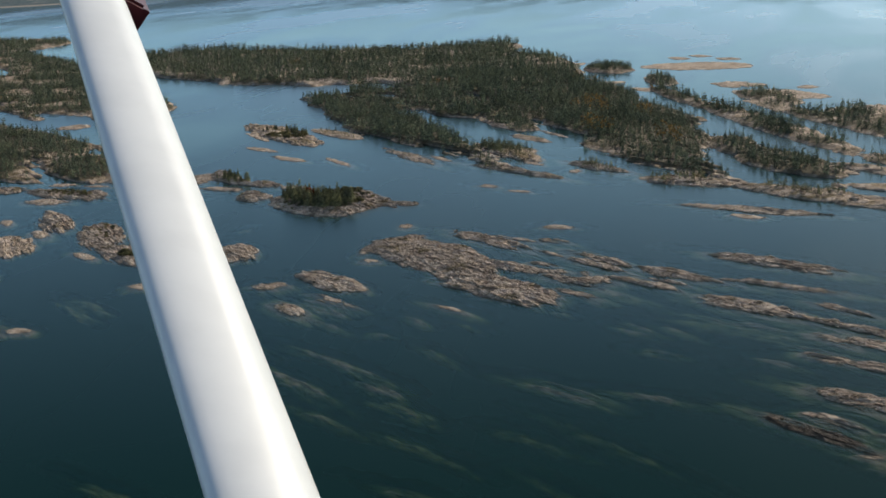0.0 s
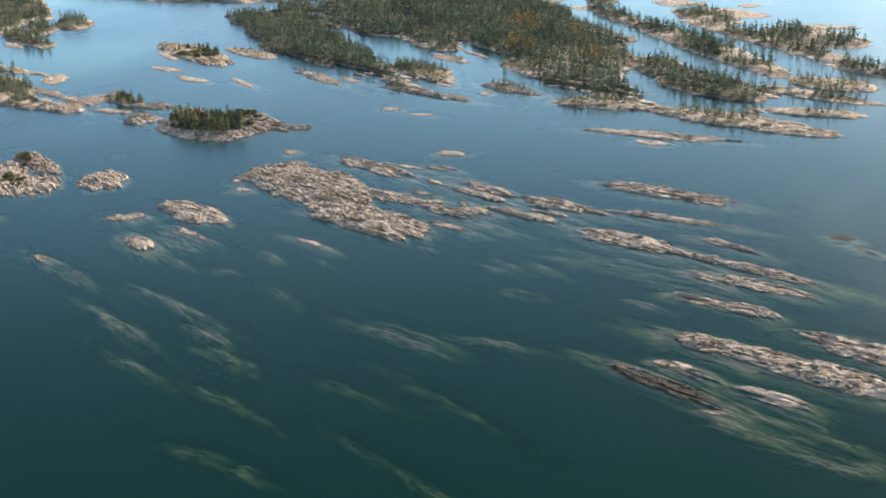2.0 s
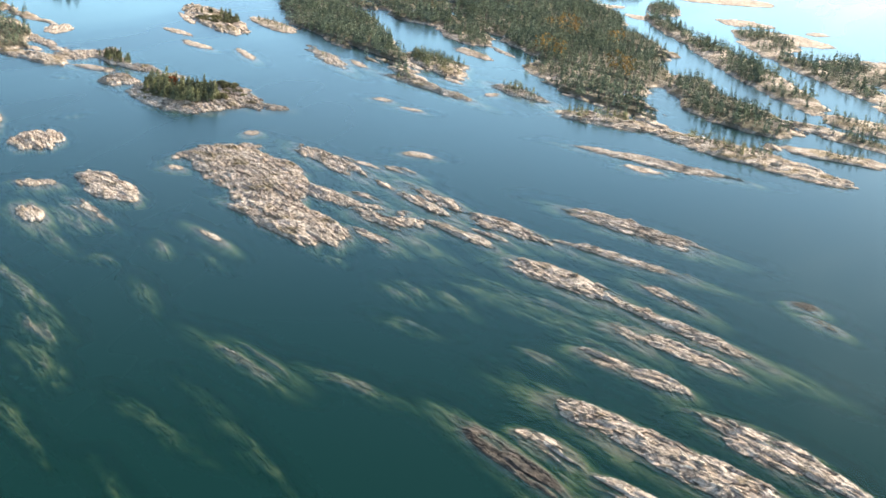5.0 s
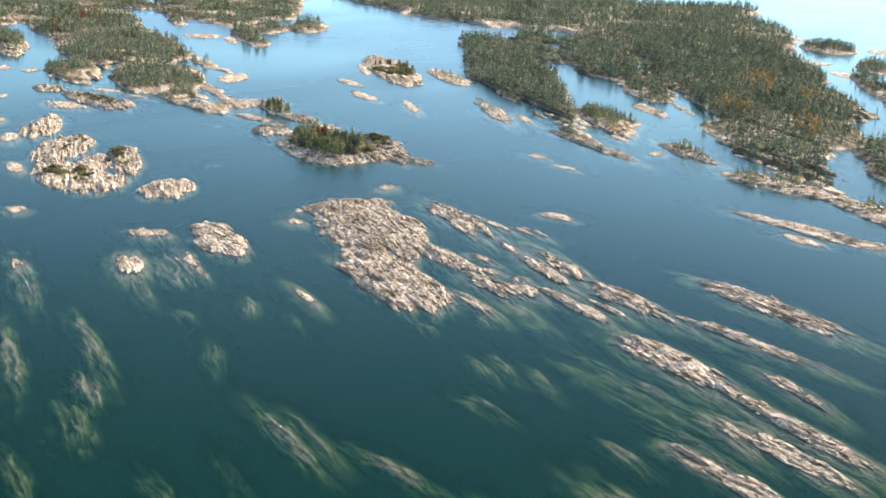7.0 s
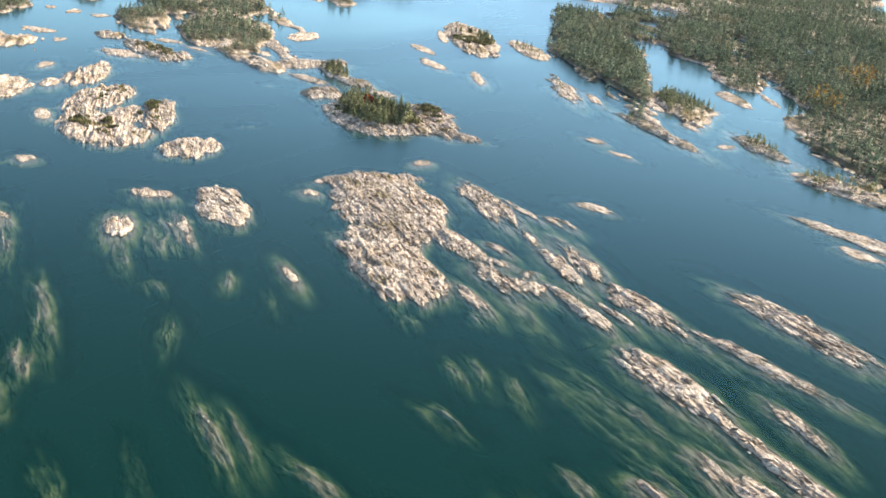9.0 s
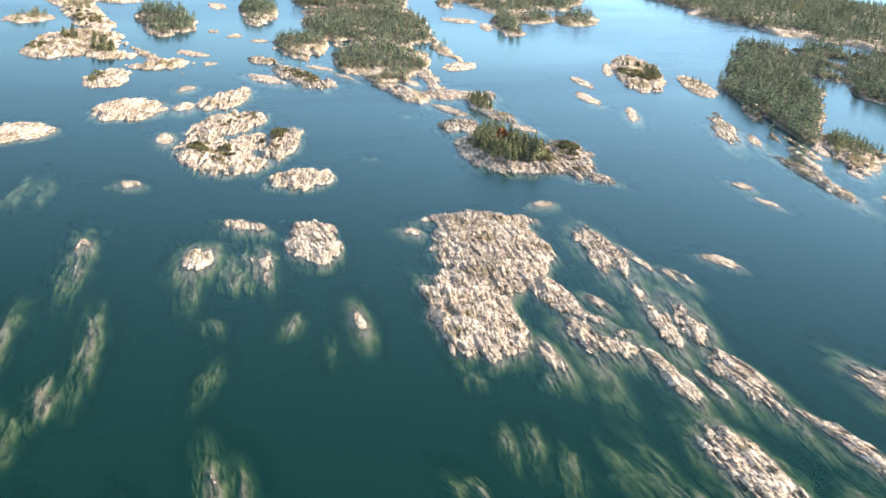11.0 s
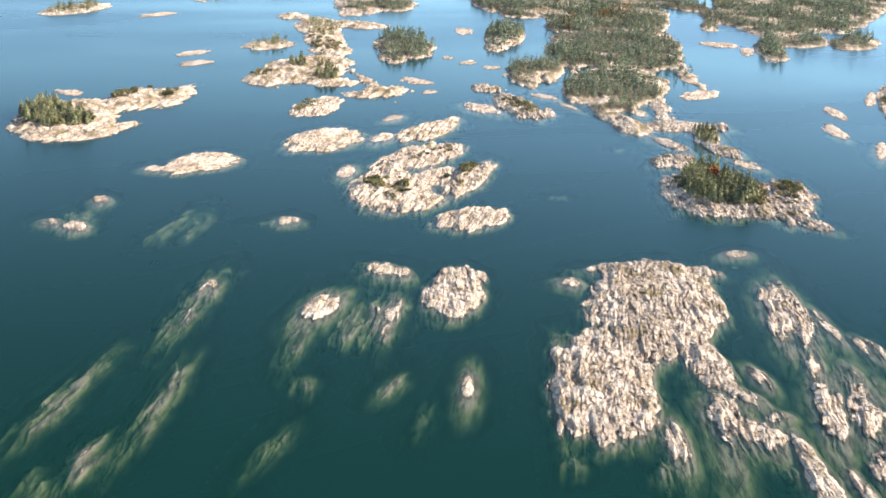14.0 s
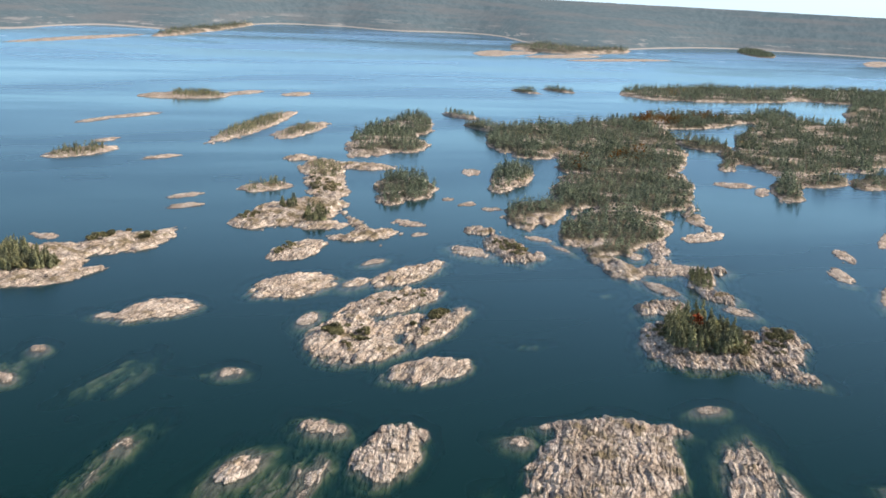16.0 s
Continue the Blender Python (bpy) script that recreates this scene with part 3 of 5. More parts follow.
big_mid = island("wooded_island", TIMBER, "island", [(-367.5, 1230.3, 65.3, 17.4, -61), (-412.0, 1338.0, 108.9, 19.1, -56), (-295.3, 1227.0, 86.4, 34.1, -66), (-256.6, 1156.3, 25.6, 14.0, -65), (-222.3, 1117.4, 29.8, 7.6, -35), (-374.5, 1345.9, 67.5, 27.1, -62), (-364.8, 1417.3, 112.2, 9.9, -53), (-665, 1615, 169.5, 62.2, -56), (-621, 1682, 251.0, 72.3, -58), (-528, 1642, 133.4, 23.2, -58), (-717, 1969, 128.1, 62.7, -86), (-696, 2125, 101.7, 45.5, -89), (-546, 1751, 50.4, 28.2, -42), (-499.2, 1473.7, 46.9, 27.0, -79), (-471, 1680, 81.2, 6.9, -60), (-413.1, 1415.7, 172.6, 44.3, -58)], high=3.6, cell=1.4,strike=-52, soil=1.0, woods=[(-367.5, 1230.3, 62.0, 16.6, -61), (-412.0, 1338.0, 103.3, 18.2, -56), (-295.3, 1227.0, 81.3, 32.3, -67), (-256.6, 1156.3, 24.4, 13.1, -66), (-222.3, 1117.4, 28.3, 7.2, -35), (-374.5, 1345.9, 64.1, 25.8, -62), (-364.8, 1417.3, 106.7, 9.4, -53), (-665, 1615, 160.5, 59.2, -56), (-621, 1682, 243.8, 69.0, -58), (-528, 1642, 126.8, 22.0, -58), (-717, 1969, 121.7, 59.6, -86), (-696, 2125, 96.6, 43.2, -89), (-546, 1751, 47.7, 26.7, -42), (-499.2, 1473.7, 44.5, 25.6, -80), (-471, 1680, 77.2, 6.5, -60), (-413.1, 1415.7, 163.9, 42.1, -58)], floor=-3.0, inlets=0.07, fjord=5)
e_islet = island("wooded_island", TIMBER, "island", [(-496.2, 1355.6, 75.3, 17.4, -55), (-462.0, 1299.1, 31.5, 10.1, -53)], high=3.6, cell=1.0,strike=-52, soil=0.9, woods=[(-496.2, 1355.6, 71.6, 16.6, -55), (-462.0, 1299.1, 29.9, 9.7, -53)], floor=-3.0)
f_isle = island("wooded_island", TIMBER, "island", [(-507, 1892, 305.2, 65.1, -64), (-473, 1974, 292.0, 56.5, -67), (-323, 1529, 66.5, 10.5, -63), (-328, 1608, 40.8, 18.3, -77), (-295, 1650, 45.3, 18.4, -75), (-607, 2370, 480.8, 56.2, -65)], high=4, cell=2.5,strike=-52, soil=1.0, woods=[(-507, 1892, 289.7, 62.3, -64), (-473, 1974, 277.2, 53.8, -67), (-323, 1529, 63.2, 10.0, -63), (-328, 1608, 38.7, 17.3, -77), (-295, 1650, 43.0, 17.5, -75), (-607, 2370, 458.4, 53.4, -66)], floor=-3.0, inlets=0.07)
g_band = island("wooded_island", TIMBER, "island", [(-961, 2502, 239.4, 116.4, 85), (-818, 2792, 247.3, 158.2, 68)], high=4, cell=4, strike=-54, woods=[(-961, 2502, 227.5, 110.6, 85), (-818, 2792, 234.9, 150.3, 68)], floor=-3.0, inlets=0.07)
h_wood = island("wooded_island", TIMBER, "island", [(-762.8, 1466.3, 193.7, 30.9, -53), (-828, 1578, 113.0, 22.2, -47), (-700.4, 1426.7, 69.1, 25.4, -48)], high=4, cell=2,strike=-52, woods=[(-762.8, 1466.3, 183.9, 29.4, -53), (-828, 1578, 107.4, 21.1, -47), (-700.4, 1426.7, 65.6, 24.1, -48)], floor=-3.0, inlets=0.07)
i_a = island("wooded_island", TIMBER, "island", [(-873, 1707, 15.2, 37.2, 72)], high=4, cell=2, strike=-54, woods=[(-873, 1707, 14.4, 35.4, 72)], floor=-3.0)
i_b = island("wooded_island", TIMBER, "island", [(-768, 1631, 14.3, 42.6, 70)], high=4, cell=2, strike=-54, woods=[(-768, 1631, 13.6, 40.5, 70)], floor=-3.0)
i_c = island("wooded_island", TIMBER, "island", [(-1108, 2129, 13.9, 37.1, 74)], high=3, cell=3, strike=-54, woods=[(-1108, 2129, 13.2, 35.2, 74)], floor=-3.0)
i_d = island("wooded_island", TIMBER, "island", [(-1108, 2215, 15.9, 38.5, 75)], high=3, cell=3, strike=-54, woods=[(-1108, 2215, 15.1, 36.5, 75)], floor=-3.0)
j_wood = island("wooded_island", TIMBER, "island", [(-496.4, 1220.3, 59.0, 24.2, -44), (-467.7, 1174.5, 32.0, 10.3, -47)], high=4, cell=1.0,strike=-52, woods=[(-496.4, 1220.3, 56.1, 23.0, -44), (-467.7, 1174.5, 30.4, 9.8, -47)], floor=-3.0)
k_isle = island("scrubby_islet", SCRUB, "islet", [(-609.0, 1233.3, 64.4, 19.0, -43), (-538.0, 1172.0, 74.0, 16.4, -43), (-459.8, 1071.4, 66.0, 29.9, -62), (-443.8, 1021.9, 26.1, 16.5, -44), (-603.3, 1278.7, 27.1, 22.8, 57), (-670.0, 1261.3, 18.3, 14.2, -75), (-414.2, 1051.7, 19.4, 16.7, 93), (-404.9, 1079.1, 47.2, 4.6, -33), (-372.0, 1060.3, 23.4, 12.7, 85), (-373.1, 1038.1, 12.3, 9.7, -59)], high=3.2, cell=0.9,strike=-66, soil=1.0, split=0.9)
k_small = island("scrubby_islet", SCRUB, "islet", [(-359.0, 985.4, 34.1, 12.7, -65)], high=1.8, cell=0.7,strike=-66, soil=0.9, split=0.6)
l_isle = island("scrubby_islet", SCRUB, "islet", [(-411.9, 841.2, 56.7, 27.8, -49), (-434.7, 907.0, 41.0, 18.0, -63), (-431.7, 933.5, 43.4, 7.4, -53), (-374.7, 839.2, 25.0, 7.5, -73), (-377.0, 860.9, 8.4, 4.3, -74)], high=3.5, cell=0.8,strike=-68, soil=0.9, split=0.6)
l_small = island("rock_islet", BARE, "islet", [(-474.3, 885.5, 6.5, 9.0, -93)], high=1.2, cell=1.2, strike=-54)
m_rock = island("rock_islet", BARE, "islet", [(-292.7, 925.5, 33.0, 17.6, -72)], high=2.2, cell=0.6, split=0.5)
n_rock = island("rock_islet", BARE, "islet", [(-290.6, 836.1, 24.1, 15.1, -76)], high=1.6, cell=0.6, split=0.6)
n_small = island("rock_ledge", LEDGE, "rock", [(-293.5, 811.6, 5.2, 5.9, -73)], high=0.8, cell=0.6)
o_isle = island("scrubby_islet", SCRUB, "islet", [(-198.2, 868.2, 35.9, 13.3, -44), (-178.2, 869.8, 21.4, 11.3, -60), (-218.0, 899.6, 15.9, 9.2, -46), (-187.8, 923.4, 38.2, 9.4, -67), (-201.8, 907.7, 24.8, 9.0, -75), (-198.5, 888.4, 14.6, 11.7, -54), (-234.7, 941.0, 39.4, 15.0, -80), (-274.8, 992.8, 33.4, 12.2, -75), (-284.3, 1025.6, 12.4, 5.3, -65)], high=2.3, cell=0.55,strike=-64, soil=0.8, split=0.9)
p_rock = island("rock_islet", BARE, "islet", [(-141.1, 869.6, 23.0, 12.8, -78)], high=2, cell=0.5,strike=-66, split=0.5)
q_rock = island("rock_islet", BARE, "islet", [(-277.8, 954.4, 10.9, 5.5, -66)], high=1.2, cell=0.6)
q_rockb = island("rock_ledge", LEDGE, "rock", [(-235.2, 884.6, 10.9, 3.4, -57)], high=0.8, cell=0.6)
r_rock = island("rock_islet", BARE, "islet", [(-83.0, 787.5, 28.6, 10.4, -56)], high=2.2, cell=0.45,strike=-50)
s_rock = island("rock_islet", BARE, "islet", [(-115.7, 783.5, 7.0, 9.8, 58)], high=1, cell=0.45, strike=-54)
s_rockb = island("shoal", SUNK, "shoal", [(-81.7, 746.9, 43.5, 10.9, -54)], high=-0.2, cell=0.45, split=1.2)
t_rock = island("rock_islet", BARE, "islet", [(-101.8, 733.9, 14.2, 5.1, -64)], high=1.4, cell=0.45)
u_main = island("rock_islet", BARE, "islet", [(-24.2, 833.7, 54.1, 26.3, -59), (-47.5, 866.7, 26.0, 10.4, 45), (14.1, 798.6, 26.8, 8.4, -49), (4.6, 754.3, 43.4, 16.7, -58), (22.9, 749.2, 19.4, 6.2, -55), (-3.9, 746.6, 30.1, 4.6, -52), (-7.2, 791.5, 18.7, 17.4, 56)], high=2.8, cell=0.5,strike=-56, soil=0.82)
u_small = island("rock_ledge", LEDGE, "rock", [(-59.2, 828.9, 3.9, 5.3, 45)], high=0.7, cell=0.45, strike=-54)
v1 = island("rock_islet", BARE, "islet", [(16.2, 862.7, 33.3, 7.7, -56)], high=1.3, cell=0.45, soil=0.85, split=1.1)
v2 = island("rock_islet", BARE, "islet", [(45.9, 760.8, 14.5, 5.5, -52), (59.4, 756.8, 10.5, 5.4, -53), (55.9, 744.5, 11.1, 1.9, -55), (38.5, 781.0, 8.6, 2.6, -22)], high=1.2, cell=0.45, split=1.1)
v3 = island("rock_ledge", LEDGE, "rock", [(44.5, 734.2, 11.4, 2.8, -52)], high=0.8, cell=0.45, split=1.1)
v4 = island("rock_islet", BARE, "islet", [(75.0, 754.5, 10.3, 1.9, -51), (88.0, 740.0, 12.6, 3.8, -54)], high=1, cell=0.45, split=1.1)
v5 = island("rock_islet", BARE, "islet", [(66.3, 789.8, 20.4, 3.9, -59)], high=1.1, cell=0.45, split=1.1)
v6 = island("rock_islet", BARE, "islet", [(71.5, 803.0, 24.8, 5.6, -61)], high=1.2, cell=0.45, split=1.1)
v7 = island("rock_islet", BARE, "islet", [(106.1, 758.0, 22.6, 6.2, -48)], high=1.1, cell=0.5, split=1.1)
w1 = island("rock_islet", BARE, "islet", [(163.1, 768.8, 38.1, 8.8, -47)], high=1.3, cell=0.45, soil=0.75, split=1.1)
w2 = island("rock_islet", BARE, "islet", [(153.3, 721.7, 28.3, 4.2, -40)], high=1, cell=0.45, split=1.1)
w3 = island("rock_islet", BARE, "islet", [(126.5, 686.3, 30.4, 8.4, -52)], high=1.3, cell=0.45, split=1.1)
w4 = island("rock_islet", BARE, "islet", [(164.5, 640.2, 29.0, 4.2, -51)], high=1.2, cell=0.45, split=1.1)
w5 = island("rock_ledge", LEDGE, "rock", [(166.3, 675.6, 14.9, 3.8, -58)], high=0.8, cell=0.5, split=1.1)
w6 = island("rock_ledge", LEDGE, "rock", [(143.8, 629.9, 11.1, 3.1, -61)], high=0.6, cell=0.5, split=1.1)
w7 = island("rock_ledge", LEDGE, "rock", [(162.4, 616.6, 18.8, 4.9, -47)], high=0.9, cell=0.5, split=1.1)
w8 = island("rock_ledge", LEDGE, "rock", [(134.0, 604.9, 11.5, 3.8, -49)], high=0.7, cell=0.5, split=1.1)
w9 = island("rock_ledge", LEDGE, "rock", [(148.5, 590.8, 9.9, 4.8, -50)], high=0.9, cell=0.5, split=1.1)
w10 = island("rock_islet", BARE, "islet", [(144.7, 533.1, 41.4, 7.8, -49), (127.0, 555.5, 17.5, 5.3, -49)], high=2, cell=0.45,strike=-50, soil=0.7, split=0.5)
w11 = island("rock_islet", BARE, "islet", [(175.2, 541.3, 27.8, 7.6, -57)], high=1.0, cell=0.45, split=1.1)
w12 = island("rock_ledge", "dark brown wet gneiss ledge barely above the water", "rock", [(97.6, 527.2, 22.5, 4.2, -58)], high=0.8, cell=0.45, split=1.1, tone=0.2)
w13 = island("rock_ledge", LEDGE, "rock", [(109.0, 536.8, 10.6, 4.5, -56)], high=0.5, cell=0.45, split=1.1)
w14 = island("rock_ledge", LEDGE, "rock", [(128.7, 509.5, 11.1, 4.3, -49)], high=0.5, cell=0.45, split=1.1)
x1 = island("rock_islet", BARE, "islet", [(193.9, 907.9, 47.9, 9.0, -37)], high=1, cell=0.7, soil=0.9, split=0.8)
x1b = island("rock_ledge", LEDGE, "rock", [(185.1, 890.6, 10.9, 6.7, -39)], high=0.6, cell=0.7)
x3 = island("scrubby_islet", SCRUB, "islet", [(59.1, 1102.4, 45.6, 7.1, -54)], high=2, cell=0.7, soil=0.95, split=0.8)
x4 = island("scrubby_islet", SCRUB, "islet", [(67.1, 1188.4, 53.5, 13.7, -70)], high=3, cell=1, soil=1.0)
x5 = island("scrubby_islet", SCRUB, "islet", [(126.2, 1096.4, 35.3, 8.5, -62)], high=2, cell=0.7, soil=1.0, split=0.8)
x6 = island("scrubby_islet", SCRUB, "islet", [(-18.6, 1199.0, 46.0, 7.7, -67)], high=1.4, cell=0.7, split=0.7)
x7 = island("scrubby_islet", SCRUB, "islet", [(-134.5, 1366.9, 92.3, 20.5, -67)], high=3, cell=0.8, soil=1.0, split=0.7)
x8 = island("scrubby_islet", SCRUB, "islet", [(-80.6, 1352.4, 46.6, 12.3, -61)], high=1.6, cell=0.8, soil=1.0)
x9b = island("rock_ledge", LEDGE, "rock", [(-79.5, 1188.6, 22.7, 3.9, -67)], high=0.6, cell=0.7)
x10 = island("rock_ledge", LEDGE, "rock", [(33.5, 1041.1, 9.1, 4.9, -48)], high=0.6, cell=0.7)
x10b = island("rock_ledge", LEDGE, "rock", [(53.9, 1014.7, 8.0, 3.0, -39)], high=0.5, cell=0.7)
x11 = island("rock_ledge", LEDGE, "rock", [(60.8, 890.3, 9.2, 5.7, -25)], high=0.7, cell=0.6)
z7 = island("wooded_island", TIMBER, "island", [(356.8, 1047.7, 38.7, 20.2, -57), (328.8, 1011.0, 53.7, 10.6, -59)], high=3, cell=1.5, soil=1.0, woods=[(356.8, 1047.7, 36.6, 19.3, -57), (328.8, 1011.0, 50.9, 10.1, -59)], floor=-3.0)
z8 = island("scrubby_islet", SCRUB, "islet", [(308.8, 950.5, 33.3, 10.8, -38)], high=2, cell=1.2, soil=1.0)
z9 = island("wooded_island", TIMBER, "island", [(410.0, 1078.6, 64.2, 12.2, -70)], high=4, cell=4, woods=[(410.0, 1078.6, 61.2, 11.6, -70)], floor=-3.0)
sh1 = island("shoal", SUNK, "shoal", [(-133.1, 703.0, 64.7, 10.3, -54)], high=-0.35, cell=0.6, split=1.3)
sh2 = island("shoal", SUNK, "shoal", [(-96.9, 622.6, 31.6, 4.5, -58)], high=-0.55, cell=0.6, split=0.9)
sh4 = island("shoal", SUNK, "shoal", [(-76.2, 642.5, 32.6, 4.3, -54)], high=-0.6, cell=0.6, split=0.9)
sh3 = island("shoal", SUNK, "shoal", [(-59.9, 606.3, 22.9, 7.4, -55)], high=-0.45, cell=0.6, split=1.2)
sh5 = island("shoal", SUNK, "shoal", [(-86.9, 738.5, 43.6, 11.4, -59)], high=-0.7, cell=0.6, split=0.9)
sh6 = island("shoal", SUNK, "shoal", [(-93.5, 716.3, 37.4, 6.0, -53)], high=-0.5, cell=0.6, split=0.9)
sh7 = island("shoal", SUNK, "shoal", [(-57.2, 683.9, 5.9, 11.3, 43)], high=-0.9, cell=0.6, strike=-54, split=0.9)
sh8 = island("shoal", SUNK, "shoal", [(-38.8, 702.0, 6.5, 2.0, -67)], high=-0.5, cell=0.6, split=0.9)
sh9 = island("shoal", SUNK, "shoal", [(-18.4, 715.1, 19.9, 7.9, -60)], high=-0.9, cell=0.6, split=0.9)
sh10 = island("shoal", SUNK, "shoal", [(-32.7, 646.7, 10.3, 2.2, -66)], high=-1, cell=0.6, split=0.9)
sh11 = island("shoal", SUNK, "shoal", [(-15.9, 691.0, 16.6, 4.0, -60)], high=-1.6, cell=0.6, split=0.9)
sh12 = island("shoal", SUNK, "shoal", [(30.3, 717.6, 17.8, 12.2, 10), (31.5, 702.5, 18.8, 9.0, -61), (51.8, 715.0, 17.2, 9.2, -59)], high=-0.55, cell=0.7, split=1.0, strike=-54)
sh13 = island("shoal", SUNK, "shoal", [(45.9, 764.1, 29.8, 17.4, -27), (73.2, 735.0, 11.7, 8.6, -62)], high=-0.5, cell=0.7, split=1.3, strike=-54)
sh14 = island("shoal", SUNK, "shoal", [(111.5, 652.5, 103.9, 22.9, -48)], high=-1.5, cell=0.9, split=1.3)
sh45 = island("shoal", SUNK, "shoal", [(78.0, 742.6, 32.9, 26.2, -18), (71.8, 830.6, 33.1, 11.7, -44)], high=-0.9, cell=0.7, split=1.4, strike=-54)
sh46 = island("shoal", SUNK, "shoal", [(146.8, 632.7, 68.4, 36.0, -47)], high=-0.9, cell=0.8, split=1.5, strike=-50)
sh47 = island("shoal", SUNK, "shoal", [(119.3, 488.3, 51.7, 21.7, -47)], high=-0.8, cell=0.8, split=1.5, strike=-52)
sh48 = island("shoal", SUNK, "shoal", [(60.3, 663.8, 8.6, 2.5, -57)], high=-0.9, cell=0.6, split=0.9)
sh49 = island("shoal", SUNK, "shoal", [(66.3, 668.2, 9.7, 2.2, -60)], high=-0.9, cell=0.6, split=0.9)
sh50 = island("shoal", SUNK, "shoal", [(82.0, 657.0, 11.2, 2.4, -63)], high=-0.9, cell=0.6, split=0.9)
sh15 = island("shoal", SUNK, "shoal", [(10.6, 589.6, 17.5, 2.9, -50)], high=-0.3, cell=0.6, split=0.9)
sh16 = island("shoal", SUNK, "shoal", [(18.4, 591.5, 5.7, 1.1, -51)], high=-0.4, cell=0.6, split=0.9)
sh17 = island("shoal", SUNK, "shoal", [(-10.6, 547.3, 15.0, 3.9, -44)], high=-1.15, cell=0.6, split=0.9)
sh18 = island("shoal", SUNK, "shoal", [(6.8, 556.1, 18.8, 2.8, -54)], high=-1.95, cell=0.6, split=0.9)
sh19 = island("shoal", SUNK, "shoal", [(48.2, 575.4, 16.9, 3.5, -39)], high=-0.6, cell=0.6, split=0.9)
sh20 = island("shoal", SUNK, "shoal", [(63.7, 631.4, 15.5, 5.7, -39)], high=-0.7, cell=0.6, split=0.9)
sh22 = island("shoal", SUNK, "shoal", [(-52.5, 580.9, 38.5, 10.1, -54)], high=-0.85, cell=0.6, split=0.9)
sh23 = island("shoal", SUNK, "shoal", [(-80.8, 573.3, 21.7, 4.0, -51)], high=-0.95, cell=0.6, split=0.9)
sh24 = island("shoal", SUNK, "shoal", [(-43.9, 532.8, 34.7, 4.3, -53)], high=-1.25, cell=0.6, split=0.9)
sh26 = island("shoal", SUNK, "shoal", [(-49.9, 495.1, 26.3, 4.2, -44)], high=-1.35, cell=0.6, split=0.9)
sh27 = island("shoal", SUNK, "shoal", [(23.9, 526.5, 36.2, 3.7, -60)], high=-1.25, cell=0.6, split=0.9)
sh28 = island("shoal", SUNK, "shoal", [(-5.4, 538.6, 23.6, 3.5, -49)], high=-1.55, cell=0.6, split=0.9)
sh29 = island("shoal", SUNK, "shoal", [(12.2, 468.4, 19.5, 1.0, -58)], high=-1.15, cell=0.6, split=0.9)
sh30 = island("shoal", SUNK, "shoal", [(126.1, 495.8, 72.0, 15.9, -56)], high=-1.3, cell=0.8, split=1.3)
sh31 = island("shoal", SUNK, "shoal", [(132.4, 465.8, 51.6, 17.2, -49)], high=-0.9, cell=0.7, split=1.3)
sh32 = island("shoal", SUNK, "shoal", [(-152.5, 509.8, 33.9, 5.0, -46)], high=-1.15, cell=0.7, split=0.9)
y1 = island("scrubby_islet", SCRUB, "islet", [(-1204.5, 1529.4, 71.2, 41.9, -87)], high=3, cell=2, floor=-2.0)
y1b = island("rock_islet", BARE, "islet", [(-1216, 1637, 53.6, 15.4, -65)], high=1.2, cell=2, floor=-2.0)
y2 = island("rock_islet", BARE, "islet", [(-1175, 1699, 39.2, 14.5, -64)], high=2, cell=2, floor=-2.0)
y3 = island("rock_islet", BARE, "islet", [(-997.4, 1256.7, 36.6, 7.6, -62)], high=1.2, cell=1.5, floor=-2.0)
y3b = island("rock_islet", BARE, "islet", [(-1022.4, 1326.2, 43.9, 9.6, -72)], high=1.2, cell=1.5, floor=-2.0)
y4 = island("scrubby_islet", SCRUB, "islet", [(-786.8, 1106.6, 50.6, 19.1, -67)], high=2, cell=1.2, split=0.6, floor=-2.0)
y4b = island("rock_islet", BARE, "islet", [(-848.7, 1172.8, 20.9, 8.2, -66)], high=1, cell=1.2, floor=-2.0)
y5 = island("scrubby_islet", SCRUB, "islet", [(-890.0, 1391.0, 171.4, 16.7, -54)], high=2.5, cell=1.5, split=0.6, floor=-2.0)
y6 = island("scrubby_islet", SCRUB, "islet", [(-839.6, 1412.2, 93.1, 18.6, -57)], high=2, cell=1.5, floor=-2.0)
y7 = island("rock_islet", BARE, "islet", [(-729.5, 1154.2, 21.2, 6.8, -78)], high=1, cell=1.2, floor=-2.0)
y8 = island("scrubby_islet", SCRUB, "islet", [(-556.4, 1126.7, 29.6, 15.2, -75)], high=1.8, cell=1.2, soil=1.0, floor=-2.0)
y9 = island("rock_ledge", LEDGE, "rock", [(-554.4, 1046.4, 17.3, 6.2, -77)], high=0.8, cell=1, floor=-2.0)
y10 = island("rock_ledge", LEDGE, "rock", [(-518.7, 1020.3, 16.9, 7.3, -86)], high=0.8, cell=1, floor=-2.0)
aa1 = island("scrubby_islet", SCRUB, "islet", [(-341.3, 1132.9, 14.6, 10.6, -42), (-291.7, 1101.2, 41.8, 11.9, -36), (-266.4, 1089.1, 18.1, 8.9, -81)], high=2.4, cell=0.7,strike=-50, soil=0.95, split=0.8)
aa2 = island("rock_islet", BARE, "islet", [(-298.0, 1073.7, 17.1, 9.6, -22)], high=1.2, cell=0.7, strike=-54)
aa3 = island("rock_ledge", LEDGE, "rock", [(-419.5, 1208.6, 11.0, 5.1, -75)], high=0.8, cell=0.8)
aa4 = island("rock_ledge", LEDGE, "rock", [(-394.0, 1206.5, 7.4, 5.5, -89)], high=0.8, cell=0.8, strike=-54)
